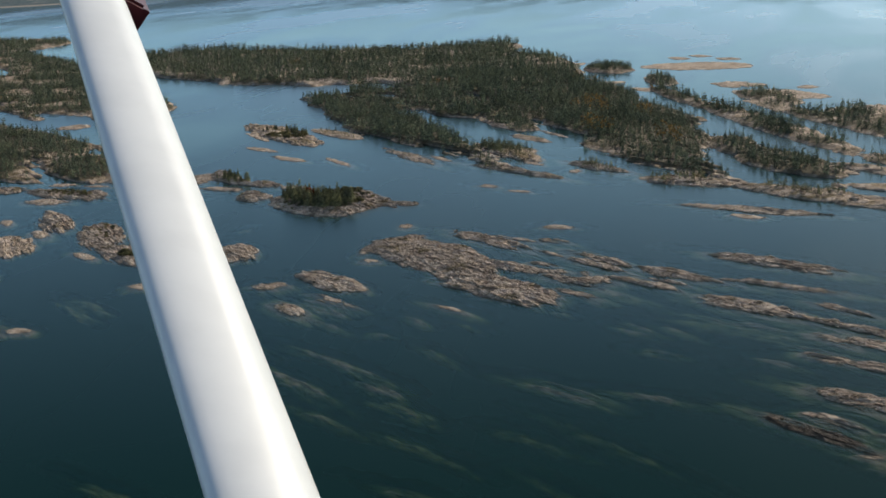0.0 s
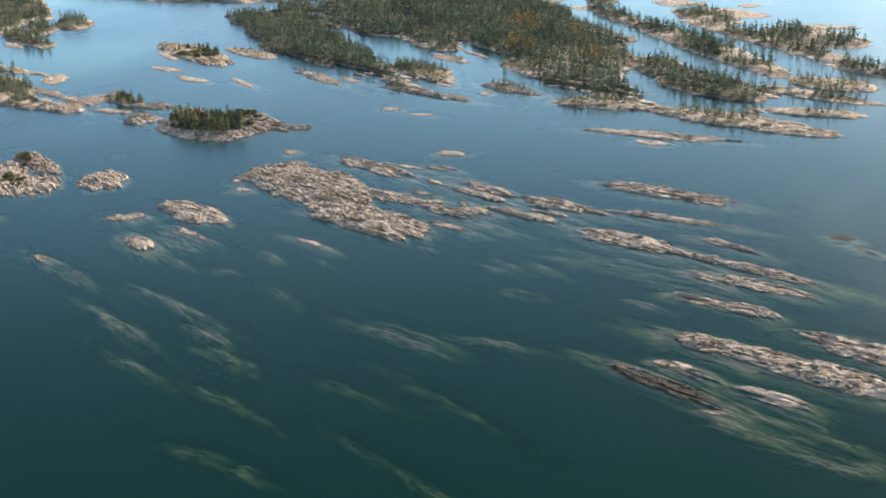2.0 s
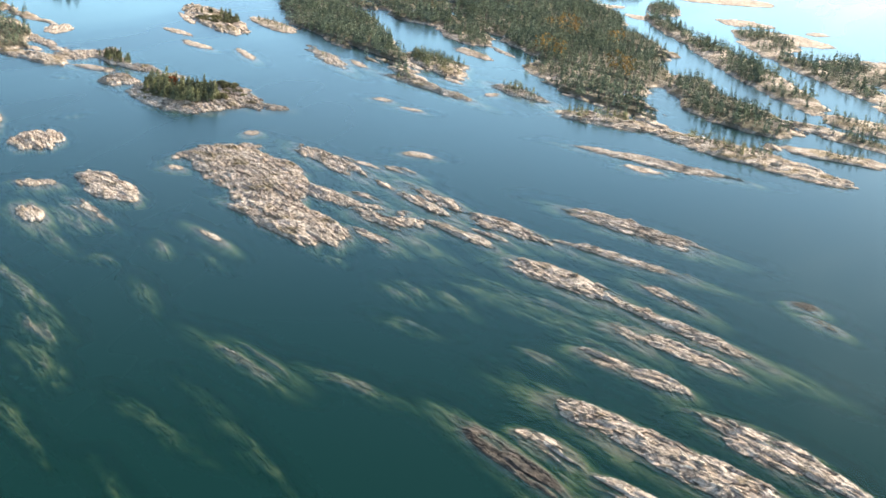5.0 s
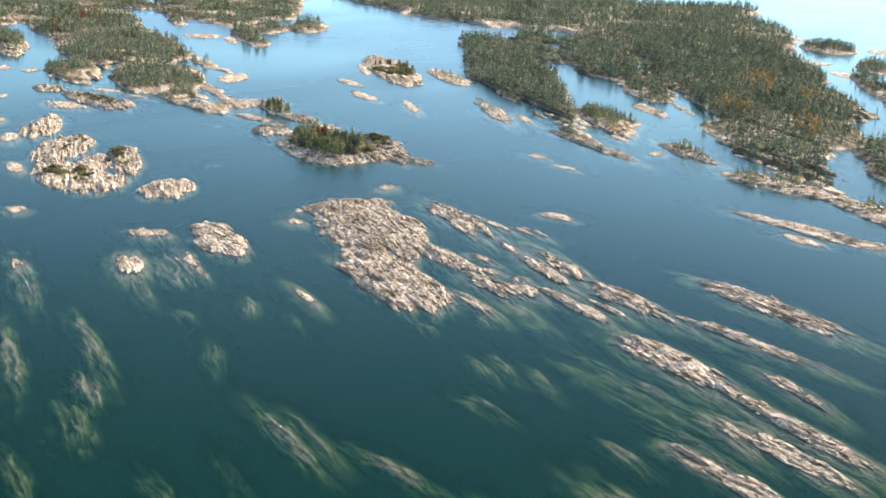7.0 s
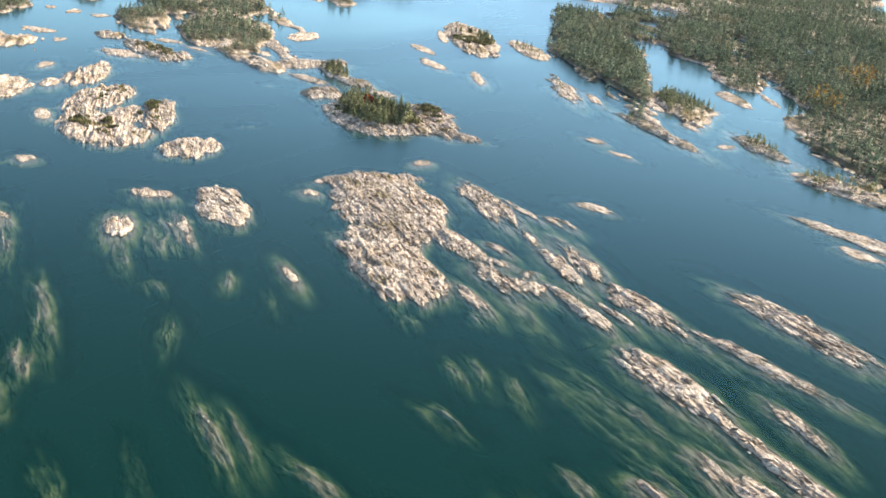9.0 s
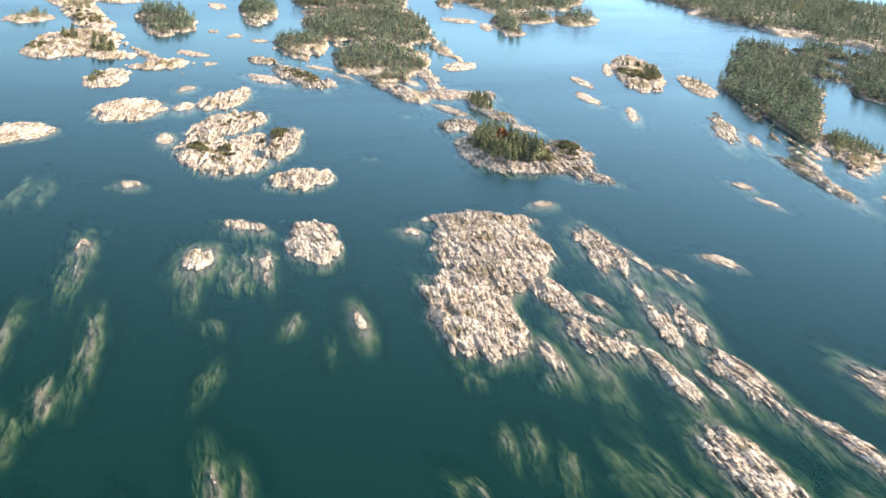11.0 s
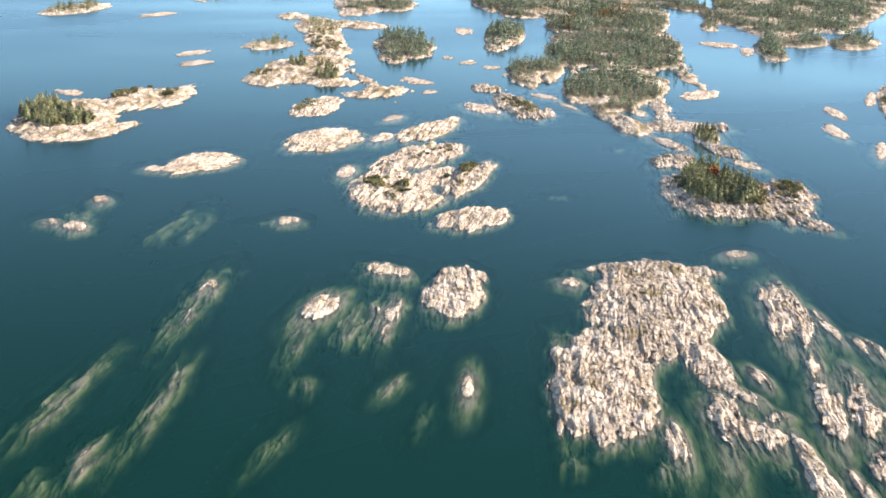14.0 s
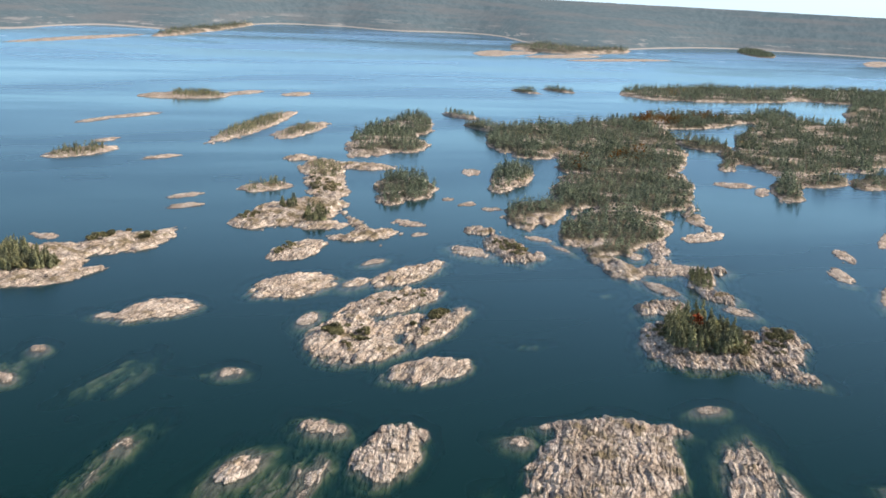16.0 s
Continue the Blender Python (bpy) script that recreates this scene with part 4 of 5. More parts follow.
aa5 = island("rock_ledge", LEDGE, "rock", [(-300.3, 1144.9, 8.7, 5.7, -12)], high=0.8, cell=0.7, strike=-54)
aa6 = island("rock_islet", BARE, "islet", [(-240.5, 1252.1, 24.0, 10.5, -80)], high=1.4, cell=0.7)
aa7 = island("rock_islet", BARE, "islet", [(-363, 1504, 15.9, 17.8, -24)], high=1.4, cell=1, strike=-54)
aa8 = island("rock_ledge", LEDGE, "rock", [(-150.0, 1279.2, 21.4, 6.1, -53)], high=0.9, cell=0.8)
aa9 = island("rock_ledge", LEDGE, "rock", [(-121.7, 1216.3, 19.0, 5.9, -51)], high=0.9, cell=0.8)
aa10 = island("rock_ledge", LEDGE, "rock", [(-384.8, 1109.8, 13.8, 10.9, -9)], high=0.7, cell=0.8, strike=-54)
aa11 = island("rock_ledge", LEDGE, "rock", [(-353.9, 1086.7, 7.3, 4.5, -68)], high=0.7, cell=0.8)
aa12 = island("rock_ledge", LEDGE, "rock", [(-311.0, 1001.7, 10.2, 4.0, -70)], high=0.6, cell=0.8)
zb1 = island("rock_islet", BARE, "islet", [(401, 1817, 66.2, 46.5, -26)], high=1, cell=2.5, floor=-2.0)
zb2 = island("rock_islet", BARE, "islet", [(406, 1484, 59.4, 31.0, -57)], high=1.2, cell=2.5, floor=-2.0)
zb3 = island("rock_islet", BARE, "islet", [(421, 1477, 43.5, 20.0, -78)], high=1, cell=2.5, floor=-2.0)
zt = island("wooded_island", TIMBER, "island", [(-119, 2002, 168.8, 100.9, 66), (65, 2141, 223.8, 92.5, 53), (-196, 2130, 356.4, 177.0, -60), (3, 2058, 298.9, 168.6, -66), (142, 1929, 236.0, 98.3, 91)], high=6, cell=4,strike=-60, woods=[(-119, 2002, 160.1, 95.7, 66), (65, 2141, 213.2, 87.7, 53), (-196, 2130, 338.1, 168.2, -60), (3, 2058, 285.2, 159.7, -66), (142, 1929, 224.2, 93.4, 91)], floor=-3.0)
v8 = island("rock_ledge", LEDGE, "rock", [(47.1, 820.6, 10.3, 2.2, -60)], high=0.7, cell=0.5, split=1.1)
v9 = island("rock_ledge", LEDGE, "rock", [(52.9, 853.5, 9.8, 3.4, -44)], high=0.6, cell=0.5, split=1.1)
v11 = island("rock_ledge", LEDGE, "rock", [(38.5, 781.0, 4.6, 2.2, -51)], high=0.6, cell=0.5, split=1.1)
v12 = island("rock_ledge", LEDGE, "rock", [(57.2, 772.9, 3.3, 2.0, 92)], high=0.5, cell=0.5, strike=-54, split=1.1)
v13 = island("rock_ledge", LEDGE, "rock", [(96.5, 745.5, 7.6, 1.8, -49)], high=0.6, cell=0.5, split=1.1)
v15 = island("rock_islet", BARE, "islet", [(96.6, 764.6, 14.1, 4.9, -59)], high=1, cell=0.45, split=1.1)
v16 = island("rock_ledge", LEDGE, "rock", [(108.2, 752.2, 8.4, 3.4, -61)], high=0.9, cell=0.5, split=1.1)
v17 = island("rock_ledge", LEDGE, "rock", [(32.6, 863.3, 11.0, 1.9, -47)], high=0.4, cell=0.5, split=1.1)
v18 = island("rock_ledge", LEDGE, "rock", [(38.0, 798.1, 6.0, 2.1, -44)], high=0.6, cell=0.5, split=1.1)
s1 = island("rock_ledge", LEDGE, "rock", [(-263.6, 757.0, 4.9, 2.5, -40)], high=0.6, cell=0.6)
s2 = island("rock_ledge", LEDGE, "rock", [(-248.7, 721.3, 4.0, 2.9, -33)], high=0.6, cell=0.6)
s3 = island("rock_ledge", LEDGE, "rock", [(-237.3, 724.9, 6.0, 4.1, -38)], high=0.5, cell=0.6)
s4 = island("rock_ledge", LEDGE, "rock", [(-189.4, 800.5, 5.6, 4.0, -54)], high=0.5, cell=0.6)
s5 = island("rock_ledge", LEDGE, "rock", [(-235.2, 884.6, 8.7, 2.4, -48)], high=0.8, cell=0.6)
s6 = island("rock_ledge", LEDGE, "rock", [(-21.5, 719.1, 8.1, 1.7, -54)], high=0.7, cell=0.5)
s7 = island("rock_ledge", LEDGE, "rock", [(-34.8, 917.2, 5.6, 3.4, 86)], high=0.5, cell=0.5, strike=-54)
sh33 = island("shoal", SUNK, "shoal", [(-193.4, 794.8, 17.7, 9.1, 66)], high=-0.9, cell=0.7, strike=-54, split=0.9)
sh34 = island("shoal", SUNK, "shoal", [(-249.7, 736.1, 26.9, 14.6, -45)], high=-0.9, cell=0.7, split=0.9)
sh35 = island("shoal", SUNK, "shoal", [(-214.1, 757.2, 41.5, 7.0, -59)], high=-1, cell=0.7, split=0.9)
sh36 = island("shoal", SUNK, "shoal", [(-140.2, 935.2, 19.3, 9.1, 70)], high=-1.3, cell=0.9, strike=-54, split=0.9)
sh37 = island("shoal", SUNK, "shoal", [(-178.7, 1050.9, 14.7, 6.7, -79)], high=-1.3, cell=0.9, split=0.9)
sh38 = island("shoal", SUNK, "shoal", [(-208.1, 765.3, 40.1, 7.2, -56)], high=-1.2, cell=0.9, split=0.9)
ff1 = island("rock_islet", BARE, "islet", [(-1960, 3112, 142.6, 49.6, -76)], high=1.2, cell=4,floor=-2.0)
ff2 = island("rock_islet", BARE, "islet", [(-1708, 3259, 227.0, 36.1, -91)], high=1.2, cell=4,floor=-2.0)
sp1 = island("wooded_island", TIMBER, "island", [(-3073, 3045, 782.6, 47.7, -49)], high=8, cell=12, woods=[(-3073, 3045, 743.5, 45.4, -49)], floor=-3.0)
sp3 = island("wooded_island", TIMBER, "island", [(-2100, 3564, 296.4, 151.9, -67)], high=8, cell=12, woods=[(-2100, 3564, 281.5, 144.2, -67)], floor=-3.0)
zq1 = island("wooded_island", TIMBER, "island", [(285, 1835, 58.2, 31.9, 88)], high=4, cell=2, strike=-54, woods=[(285, 1835, 55.3, 30.3, 88)], floor=-3.0)
zq2 = island("wooded_island", TIMBER, "island", [(315, 1668, 54.6, 17.4, 88)], high=4, cell=2, strike=-54, woods=[(315, 1668, 51.9, 16.5, 88)], floor=-3.0)
zq3 = island("rock_ledge", LEDGE, "rock", [(244, 1910, 34.4, 15.2, 48)], high=0.8, cell=2, strike=-54)
zq4 = island("rock_ledge", LEDGE, "rock", [(275, 1587, 23.8, 10.0, -73)], high=0.8, cell=2)
zq5 = island("rock_ledge", LEDGE, "rock", [(255, 1671, 19.1, 16.8, 78)], high=0.8, cell=2, strike=-54)
zs3 = island("scrubby_islet", SCRUB, "islet", [(97.5, 1263.9, 29.5, 5.8, -68)], high=1.6, cell=0.8, soil=1.1)
zs4 = island("rock_ledge", LEDGE, "rock", [(120.9, 1281.3, 23.2, 3.3, -71)], high=0.8, cell=0.7)
zs5 = island("rock_ledge", LEDGE, "rock", [(79.8, 1129.9, 11.2, 4.0, -56)], high=0.7, cell=0.7)
zs6 = island("rock_ledge", LEDGE, "rock", [(106.1, 1083.6, 5.7, 3.7, 61)], high=0.6, cell=0.7, strike=-54)
zs7 = island("rock_ledge", LEDGE, "rock", [(47.6, 1185.8, 15.1, 4.3, -67)], high=0.9, cell=0.7)
sh40 = island("shoal", SUNK, "shoal", [(112.0, 606.0, 12.6, 4.3, -53)], high=-0.7, cell=0.6, split=0.9)
sh41 = island("shoal", SUNK, "shoal", [(119.9, 659.1, 34.8, 4.0, -46)], high=-0.45, cell=0.6, split=0.9)
sh42 = island("shoal", SUNK, "shoal", [(136.7, 613.6, 25.9, 5.0, -50)], high=-0.35, cell=0.6, split=0.9)
sh43 = island("shoal", SUNK, "shoal", [(163.5, 673.7, 27.2, 5.7, -54)], high=-0.7, cell=0.6, split=0.9)
sh44 = island("shoal", SUNK, "shoal", [(124.5, 737.4, 39.0, 5.2, -49)], high=-0.6, cell=0.6, split=0.9)
z_main = island("wooded_island", TIMBER, "island", [(-33.4, 1417.2, 256.5, 34.2, -75), (-3, 1609, 117.0, 84.9, -66), (33, 1496, 128.2, 20.3, -80), (88.4, 1395.8, 95.4, 13.8, -81), (115, 1537, 191.4, 40.5, -77), (200.9, 1344.3, 178.1, 35.3, -83), (171.0, 1138.4, 104.2, 17.2, -72), (99, 1732, 132.6, 104.3, 77), (265.0, 1099.0, 107.4, 24.7, -83), (191.0, 1342.2, 226.7, 65.8, 91), (192, 1601, 195.0, 55.5, -86)], high=4, cell=2.0,strike=-58, soil=1.0, woods=[(-33.4, 1417.2, 243.6, 32.4, -75), (-3, 1609, 111.2, 80.6, -66), (33, 1496, 121.8, 19.3, -80), (88.4, 1395.8, 90.6, 13.1, -81), (115, 1537, 182.3, 38.5, -77), (200.9, 1344.3, 169.2, 33.6, -83), (171.0, 1138.4, 98.9, 16.3, -72), (99, 1732, 127.9, 99.2, 77), (265.0, 1099.0, 102.0, 23.4, -83), (191.0, 1342.2, 215.3, 62.5, 91), (192, 1601, 185.7, 52.7, -86)], floor=-3.0, fjord=34, glades=0.3, cuts=[(77.3, 1332.4, 122.3, 37.3, -59), (32.6, 1311.2, 158.5, 5.4, -82)])
z_far = island("wooded_island", TIMBER, "island", [(320.4, 1272.1, 190.7, 19.8, -85), (297, 1489, 109.4, 13.6, -86)], high=4, cell=2.5,strike=-60, woods=[(320.4, 1272.1, 181.1, 18.9, -85), (297, 1489, 104.0, 12.9, -86)], floor=-3.0)
z_mid = island("wooded_island", TIMBER, "island", [(384.8, 1270.3, 177.3, 16.3, -81), (430.7, 1280.7, 74.9, 32.6, -78), (381, 1462, 69.9, 22.7, -83)], high=4, cell=3,strike=-60, woods=[(384.8, 1270.3, 168.4, 15.5, -81), (430.7, 1280.7, 71.1, 31.0, -78), (381, 1462, 66.4, 21.6, -83)], floor=-3.0)
x2 = island("scrubby_islet", SCRUB, "islet", [(181.3, 1013.9, 40.1, 13.5, -33), (250.7, 940.3, 73.2, 16.7, -54)], high=2.8, cell=0.8, soil=0.95, split=0.7)
zr1 = island("rock_ledge", LEDGE, "rock", [(406, 1577, 17.7, 12.1, 90), (420, 1505, 18.8, 12.5, -63), (452, 1535, 14.7, 11.8, -81), (398, 1480, 15.5, 11.7, -49)], high=0.9, cell=1.6, strike=-54)
zr2 = island("rock_ledge", LEDGE, "rock", [(406, 1933, 23.2, 14.3, 96), (425, 1844, 25.0, 16.1, -61), (466, 1894, 19.4, 13.0, -71), (441, 1953, 18.6, 12.0, -72)], high=0.9, cell=1.6, strike=-54)
zr3 = island("rock_ledge", LEDGE, "rock", [(382, 1593, 30.8, 23.0, -82)], high=0.8, cell=2,split=1.5)
zr4 = island("rock_ledge", LEDGE, "rock", [(464.3, 1343.9, 32.4, 16.0, -32)], high=0.8, cell=2,split=1.2)
zr5 = island("rock_ledge", LEDGE, "rock", [(173, 1931, 47.7, 21.5, 49)], high=0.9, cell=2,split=1.2, strike=-54)
zr6 = island("rock_ledge", LEDGE, "rock", [(-54, 1839, 55.1, 11.9, 37)], high=0.8, cell=2, strike=-54)
ff3 = island("rock_islet", BARE, "islet", [(-1960, 3048, 162.5, 45.6, -56)], high=1.4, cell=4,floor=-2.0)
ff4 = island("rock_islet", BARE, "islet", [(-1842, 3198, 160.0, 50.4, -81)], high=1.4, cell=4,floor=-2.0)
ff5 = island("rock_islet", BARE, "islet", [(-2451, 2160, 335.6, 34.5, -59)], high=1.4, cell=4,floor=-2.0)
ff6 = island("wooded_island", TIMBER, "island", [(-1905, 4305, 252.0, 48.5, -54)], high=4, cell=4,floor=-2.0, woods=[(-1905, 4305, 239.5, 46.1, -54)])
ff7 = island("rock_islet", BARE, "islet", [(-1500, 4308, 235.0, 38.6, -68)], high=1.4, cell=4,floor=-2.0)
dr1 = island("rock_ledge", "dark wet rock barely breaking the surface", "rock", [(218.7, 675.8, 4.2, 2.8, -51)], high=0.4, cell=0.4, tone=0.1)
dr2 = island("rock_ledge", "dark wet rock barely breaking the surface", "rock", [(220.9, 656.2, 5.7, 1.9, -61)], high=0.4, cell=0.4, tone=0.1)
zi1 = island("wooded_island", TIMBER, "island", [(65.0, 1208.3, 41.8, 19.3, -59)], high=2.6, cell=1.0, strike=-58, soil=1.0, woods=[(65.0, 1208.3, 41.8, 19.3, -59)], floor=-3.0)
zi2 = island("wooded_island", TIMBER, "island", [(89.1, 1355.9, 55.0, 17.2, -71)], high=2.6, cell=1.0, strike=-58, soil=1.0, woods=[(89.1, 1355.9, 55.0, 17.2, -71)], floor=-3.0)
zi3 = island("rock_ledge", LEDGE, "rock", [(94.2, 1260.6, 27.0, 5.5, -62)], high=0.7, cell=0.7)
ab1 = island("rock_ledge", LEDGE, "rock", [(-532.1, 1340.5, 21.6, 6.9, -52)], high=0.9, cell=0.8)
ab2 = island("rock_islet", BARE, "islet", [(-328, 1492, 25.2, 5.9, -62)], high=1, cell=0.8)
ab3 = island("rock_ledge", LEDGE, "rock", [(-156.8, 1356.5, 35.1, 3.5, -68)], high=0.9, cell=0.8)
ab4 = island("rock_ledge", LEDGE, "rock", [(-384.9, 1068.5, 7.6, 3.6, -69)], high=0.6, cell=0.8)
ab5 = island("rock_ledge", LEDGE, "rock", [(-442.3, 1212.3, 8.3, 4.2, -55)], high=0.6, cell=0.8)
ab6 = island("rock_ledge", LEDGE, "rock", [(-272.4, 1131.5, 10.2, 2.9, -28)], high=0.5, cell=0.8)
ab7 = island("rock_ledge", LEDGE, "rock", [(-228.6, 1153.1, 9.2, 3.5, -59)], high=0.6, cell=0.7)
ab8 = island("rock_ledge", LEDGE, "rock", [(72.8, 1215.9, 13.8, 2.8, -71)], high=0.7, cell=0.7)
ab9 = island("rock_ledge", LEDGE, "rock", [(139.6, 1205.2, 17.7, 3.2, -78)], high=0.7, cell=0.7)
ab10 = island("rock_ledge", LEDGE, "rock", [(7.4, 1176.7, 17.8, 3.6, -66)], high=0.7, cell=0.7)


tagged(sheet("water", 0.0, 9000, WATER, True), "calm deep blue-green lake water, wind-streaked", "water", kind="structure")
tagged(sheet("lake_bed", -4.6, 9000, BED), "lake bed deep under water, coloured dark for the light lost above it", "lake bed", kind="structure")


# ---- loose rock on the nearer islets ----
for _k, (_g, _c) in enumerate(((u_main, 60), (r_rock, 14), (o_isle, 40), (p_rock, 14), (maple_island, 22), (w10, 40), (w3, 30), (w1, 30), (w4, 30), (v1, 20), (v2, 24), (v6, 20), (v5, 14), (v15, 14), (m_rock, 20), (l_isle, 30), (k_isle, 40))):
    strew(_g, _c, 500 + _k)
for _k, _g in enumerate((big_mid, e_islet, j_wood, h_wood, f_isle, z_main, x2, x4, x7)):
    strew(_g, 36, 540 + _k, (0.8, 1.7))


# ---- woods ----
def far_lobes(g, k=1.1):
    return [(x, y, a * k + (16 if g.breadth > 45 else 2), b * k + (16 if g.breadth > 45 else 2), ang) for x, y, a, b, ang in g.lobes]


MIXED = "dense mixed pine and autumn hardwood forest on an island"
forest("woods", MIXED, [z_main], far_lobes(z_main), 5.3, 11.6, 11, thin=0.08, clear=-0.60, bare=1.2)
forest("woods", MIXED, [zt], far_lobes(zt), 7.0, 12.8, 17)
forest("woods", MIXED, [z_far], far_lobes(z_far), 5.5, 12.0, 12)
forest("woods", MIXED, [z_mid], far_lobes(z_mid), 6.0, 12.0, 18)
forest("woods", MIXED, [big_mid], far_lobes(big_mid), 5.1, 11.6, 13, thin=0.15, clear=-0.25, bare=6.0)
forest("woods", MIXED, [f_isle], far_lobes(f_isle), 5.8, 12.0, 14, thin=0.12, clear=-0.3, bare=8.0)
forest("woods", MIXED, [g_band], far_lobes(g_band), 7.2, 12.0, 15)
forest("woods", MIXED, [h_wood], far_lobes(h_wood), 5.5, 11.2, 16)
for _n, _g in enumerate((i_a, i_b, i_c, i_d, j_wood, e_islet, z7, z9, zq1, zq2, ff6, zi1, zi2)):
    forest("woods", MIXED, [_g], far_lobes(_g), 4.2, 9.6, 20 + _n, bare=1.2)


GOLD = "stand of yellow and orange autumn birches among dark pines"
for _n, (_g, _l, _m) in enumerate((
    (z_main, [(186.9, 1415.5, 58.1, 11.7, 90), (230, 1687, 40.9, 15.2, -85), (172, 1439, 22.8, 5.9, 86), (220.1, 1362.4, 28.6, 7.4, -85)], AUTUMN),
    (big_mid, [(-511, 1553, 34.6, 17.4, -70), (-487.8, 1432.2, 39.6, 5.5, -66), (-703, 1906, 49.6, 22.4, 83), (-703, 2023, 35.1, 16.4, 91)], RUST),
    (z_main, [(212.8, 1202.8, 27.3, 10.1, 92), (161.3, 1275.2, 26.0, 9.5, -79)], AUTUMN))):
    forest("birch_stand", GOLD, [_g], _l, 7.5, 16.5, 90 + _n, thin=0.25, clear=-0.5, material=_m, round_share=1.0, bare=0.0)


for _n, _g in enumerate((sp1, sp3)):
    forest("woods", MIXED, [_g], far_lobes(_g), 11.4, 10.4, 30 + _n)


# ---- single trees on the nearer islands ----
def models(seed, count, label, tall, wide, material, kind="pine"):
    made = []
    for k in range(count):
        r = random.Random(seed + k)
        made.append(tree(kind, r, label, tall * r.uniform(0.85, 1.15), wide * r.uniform(0.8, 1.2), material))
    return made


PINES = models(300, 6, "dark green windswept pine rooted in granite", 9.4, 1.9, PINE)
SCRUBS = models(330, 4, "low dark juniper and pine scrub on bare rock", 2.6, 2.0, BUSH, "round")
MAPLE = models(370, 1, "red autumn maple standing among dark pines", 10.5, 3.0, RED, "round")

grove([maple_island], [(-93.4, 1007.7, 34.2, 17.7, -48)], PINES, "pines on the red maple island", 3.9, 31, most=170)
grove([maple_island], [(-70.7, 1042.1, 12.5, 7.1, -45), (-65.8, 993.4, 8.7, 5.6, -85)], SCRUBS, "scrub on the red maple island", 4.0, 32, most=25)
grove([wooded_islet], [(-161.0, 1119.0, 28.7, 7.5, -53)], PINES, "pines on the small islet", 4.6, 33, size=(0.5, 0.9), most=22)
grove([l_isle], [(-425.9, 851.4, 47.7, 27.0, -44)], PINES, "pines on the long bare island", 3.2, 34, size=(0.6, 1.0), most=130)
grove([l_isle], [(-447.5, 907.4, 16.2, 7.2, -60), (-457.2, 935.2, 9.1, 4.9, -36), (-437.0, 934.7, 16.5, 4.3, -52)], SCRUBS, "scrub on the long bare island", 4.0, 35, most=25)
grove([k_isle], [(-437.5, 1073.1, 33.6, 11.1, -55), (-469.5, 1074.6, 13.8, 5.5, -43)], PINES, "pines on the broken island", 4.0, 36, size=(0.5, 0.9), most=45)
grove([k_isle], [(-460.8, 1032.4, 19.2, 8.3, -42), (-548.7, 1182.3, 65.7, 14.5, -43), (-617.3, 1289.3, 21.4, 15.5, -80), (-647.0, 1268.4, 30.7, 15.0, -48)], SCRUBS, "scrub on the broken island", 5.0, 37, size=(0.4, 0.9), most=60)
grove([o_isle], [(-206.5, 874.2, 9.0, 4.6, -45), (-199.1, 932.4, 22.4, 5.0, -69), (-193.3, 878.6, 3.8, 2.0, -48)], SCRUBS, "scrub on the rounded bare island", 2.6, 38, size=(0.5, 1.0), most=45)
grove([k_small, aa1], [(-364.2, 978.8, 11.4, 4.7, -54), (-293.8, 1104.1, 28.2, 9.8, -34)], SCRUBS, "scrub on the low islets", 4.0, 39, size=(0.5, 0.9), most=40)
grove([x7], [(-160.1, 1415.3, 38.8, 12.0, -65), (-118.0, 1355.9, 25.4, 7.9, -68)], PINES, "pines on the round-backed islet", 5.0, 40, size=(0.5, 0.9), most=22)
grove([l_isle], [(-428.0, 859.4, 51.4, 27.1, -48)], SCRUBS, "bushes on the long bare island", 4.2, 41, size=(1.0, 1.7), most=70)
grove([x7], [(-137.4, 1374.3, 62.2, 16.9, -65)], SCRUBS, "scrub on the round-backed islet", 5.0, 42, size=(0.7, 1.3), most=36)
grove([maple_island], [(-69.2, 1016.0, 19.1, 17.3, 27), (-109.8, 997.2, 19.2, 4.2, -59)], SCRUBS, "bushes on the red maple island", 6.0, 43, size=(0.4, 0.9), most=30)
grove([o_isle], [(-198.3, 875.9, 22.7, 10.3, -45), (-191.8, 925.5, 26.9, 5.9, -68), (-233.4, 943.5, 21.5, 8.0, -81)], SCRUBS, "bushes on the rounded bare island", 6.5, 44, size=(0.35, 0.8), most=40)
SPARSE = "low pine and scrub thicket on a granite islet"
for _n, (_g, _l) in enumerate((
    (x2, [(246.3, 961.4, 38.2, 17.2, -61), (173.5, 1026.1, 25.8, 9.9, -34)]), (x3, [(43.6, 1122.3, 19.0, 7.4, -59)]), (x4, [(65.9, 1195.6, 43.9, 12.8, -72)]),
    (x5, [(127.9, 1100.8, 34.2, 10.7, -69)]), (x8, [(-80.6, 1352.4, 33.4, 8.6, -60)]), (y1, [(-1196.7, 1543.6, 48.3, 31.9, -68)]), (y4, [(-785.7, 1104.6, 43.7, 15.5, -56)]),
    (y5, [(-873.3, 1369.3, 151.6, 15.8, -53)]), (y6, [(-825.3, 1397.6, 71.9, 14.0, -51)]), (y8, [(-556.4, 1126.7, 31.8, 12.5, -58)]), (z8, [(315.0, 952.8, 15.3, 13.0, -29)]), (x6, [(-24.6, 1210.3, 18.2, 5.0, -67)]), (zs3, [(97.4, 1269.2, 21.7, 4.6, -69)]), (k_isle, [(-595.0, 1223.8, 53.6, 14.3, -44)]))):
    forest("thicket", SPARSE, [_g], _l, 3.9, 7.0, 60 + _n, clear=-0.6, shore=0.55, material=PINE, bare=0.9)
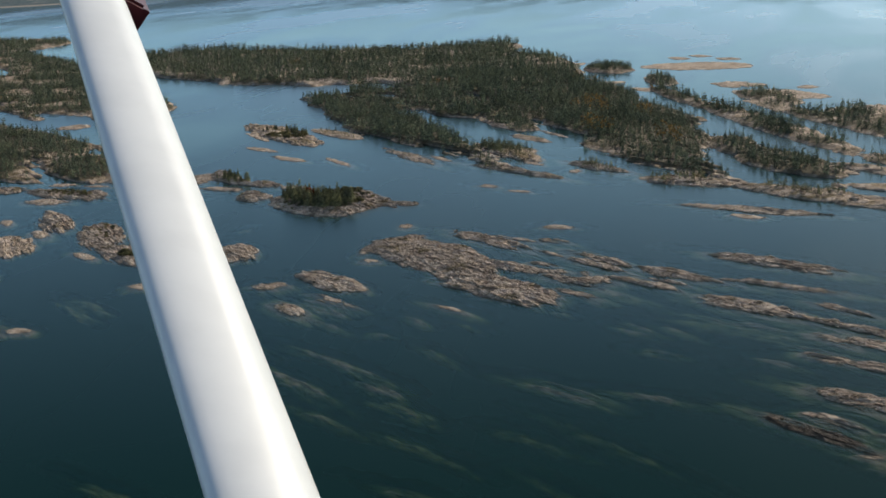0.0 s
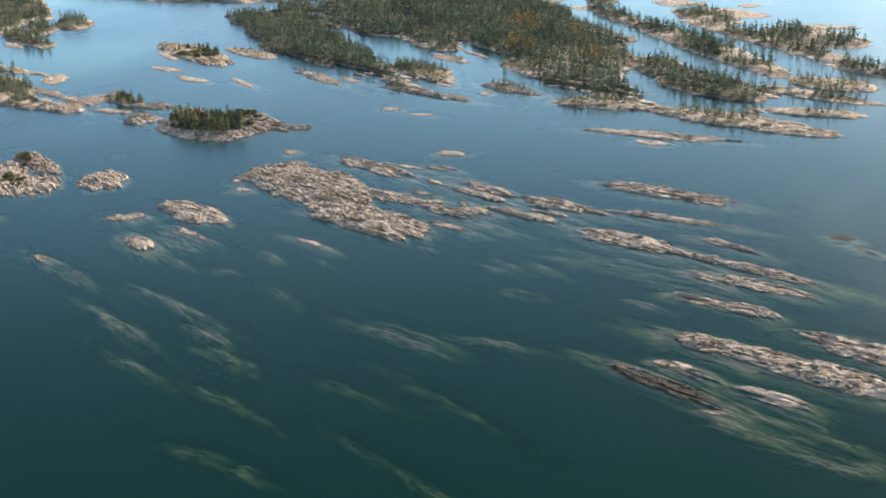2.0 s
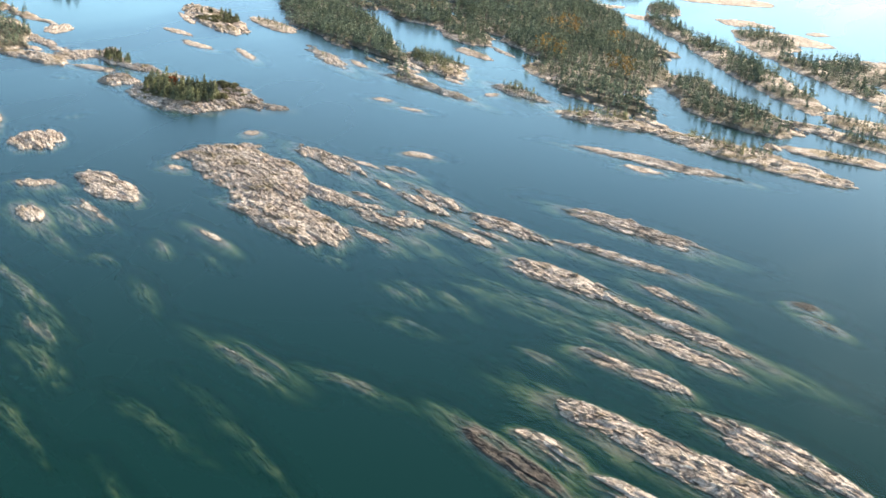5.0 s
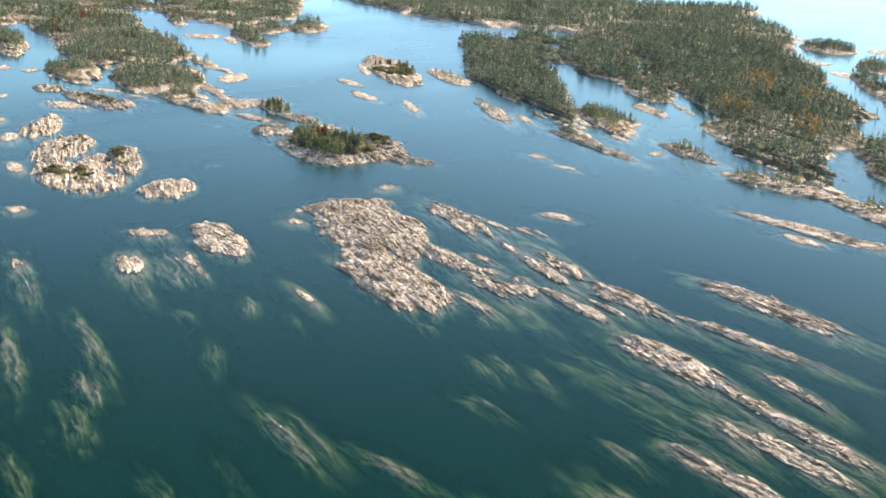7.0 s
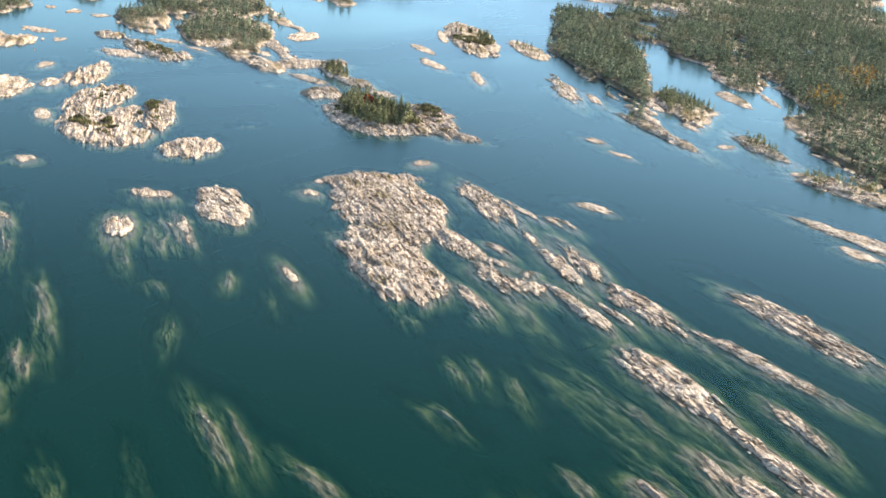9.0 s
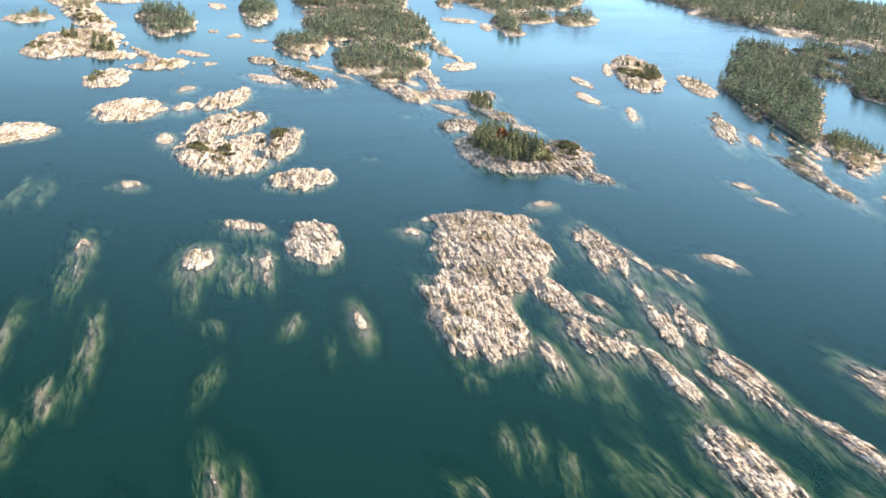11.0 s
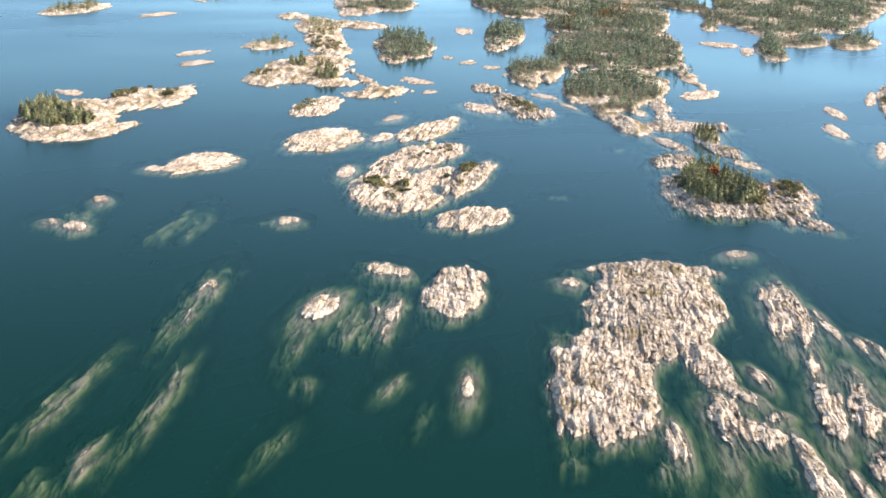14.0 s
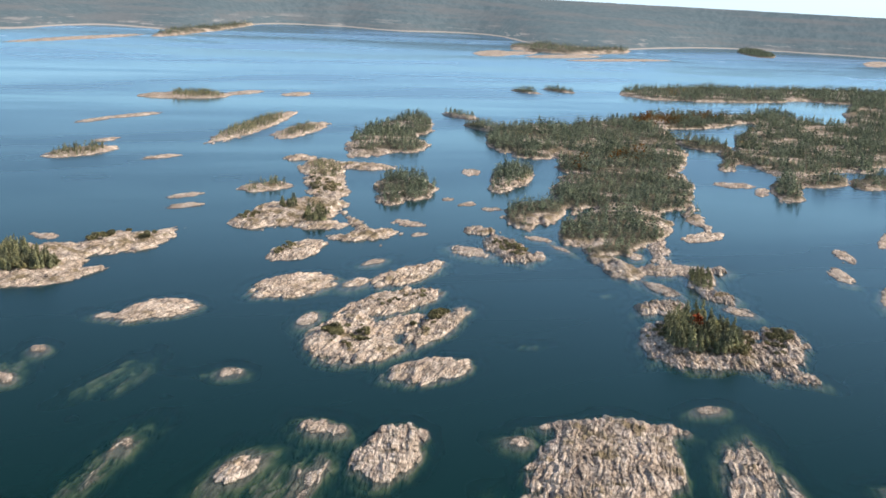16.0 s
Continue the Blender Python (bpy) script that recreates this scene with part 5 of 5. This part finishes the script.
copy_thing(MAPLE[0], pose(-98.4, 1011.7, float(maple_island.at(np.array([-98.4]), np.array([1011.7]))[0][0]) + 0.4))
for _m in PINES + SCRUBS + MAPLE:
    for _o in (*_m.children, _m):
        bpy.data.objects.remove(_o)


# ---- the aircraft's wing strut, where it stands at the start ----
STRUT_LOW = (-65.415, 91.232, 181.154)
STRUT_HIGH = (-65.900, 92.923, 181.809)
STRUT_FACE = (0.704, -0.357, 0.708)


def paint(name, color):
    n = Nodes(name)
    return n.surface(n.mix(n.span(n.noise(9.0, None, 5), 0.35, 0.7, 0, 0.25), color, tuple(0.8 * k for k in color)), 0.32, spec=0.5)


PAINT, MAROON = paint("white_aircraft_paint", (0.90, 0.89, 0.87)), paint("maroon_aircraft_paint", (0.09, 0.015, 0.02))


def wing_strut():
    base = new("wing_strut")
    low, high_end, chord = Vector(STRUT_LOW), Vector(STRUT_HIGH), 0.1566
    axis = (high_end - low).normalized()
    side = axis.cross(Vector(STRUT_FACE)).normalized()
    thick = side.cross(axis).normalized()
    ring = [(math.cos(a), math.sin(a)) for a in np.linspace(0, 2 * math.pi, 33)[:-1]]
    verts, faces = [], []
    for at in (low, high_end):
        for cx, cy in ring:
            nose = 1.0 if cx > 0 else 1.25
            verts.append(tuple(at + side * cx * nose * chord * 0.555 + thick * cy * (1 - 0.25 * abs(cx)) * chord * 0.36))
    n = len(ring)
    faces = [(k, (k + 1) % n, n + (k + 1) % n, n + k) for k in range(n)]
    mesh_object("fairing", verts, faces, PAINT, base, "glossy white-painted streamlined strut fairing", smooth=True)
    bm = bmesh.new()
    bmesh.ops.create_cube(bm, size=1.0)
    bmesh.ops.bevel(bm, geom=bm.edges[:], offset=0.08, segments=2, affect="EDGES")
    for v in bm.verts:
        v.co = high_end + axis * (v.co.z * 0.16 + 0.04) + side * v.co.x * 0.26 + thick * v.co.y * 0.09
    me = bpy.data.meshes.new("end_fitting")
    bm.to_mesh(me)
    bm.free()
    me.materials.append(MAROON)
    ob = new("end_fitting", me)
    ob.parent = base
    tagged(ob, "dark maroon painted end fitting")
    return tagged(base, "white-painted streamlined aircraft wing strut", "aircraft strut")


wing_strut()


# ---- distant shore ----
def distant_shore():
    turns = np.linspace(-85, 35, 481)
    near = np.interp(turns, [-85, -60.9, -56.9, -54.4, -53.3, -51.7, -50.0, -49.3, -46.3, -44.4, -42.4, -40.2, -39.4, -37.9, -35.7, -33.3, -30.9, -28.8, -26.3, 35],
                     [3200, 3424, 3984, 3800, 3760, 4295, 4680, 4800, 4760, 4600, 4770, 4760, 4401, 3950, 3913, 4330, 4740, 4790, 4800, 4800])
    near = np.convolve(np.pad(near, 3, mode="edge"), np.ones(7) / 7, "valid")
    near = near + 40 * fbm(turns * 0.9, turns * 0, 5, 4) - 30
    depth = np.linspace(0, 1, 26)
    R = near[:, None] + (4900 - near[:, None]) * depth[None]
    A = np.radians(turns)[:, None]
    Z = -1.5 + 4 * smoothstep(depth, 0, 0.03)[None] + 132 * depth[None] ** 0.95 + 0 * R
    Z = Z + 1.2 * smoothstep(depth, 0.02, 0.2)[None] * fbm(turns[:, None] * 3 + 0 * R, R / 60, 8, 3)
    X, Y = 219 + R * np.sin(A), 475 + R * np.cos(A)
    i = np.arange(X.size).reshape(X.shape)
    q = np.stack([i[:-1, :-1], i[1:, :-1], i[1:, 1:], i[:-1, 1:]], -1).reshape(-1, 4)
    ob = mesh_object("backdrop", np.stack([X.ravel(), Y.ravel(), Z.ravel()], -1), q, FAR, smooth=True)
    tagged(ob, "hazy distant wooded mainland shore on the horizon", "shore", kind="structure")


distant_shore()
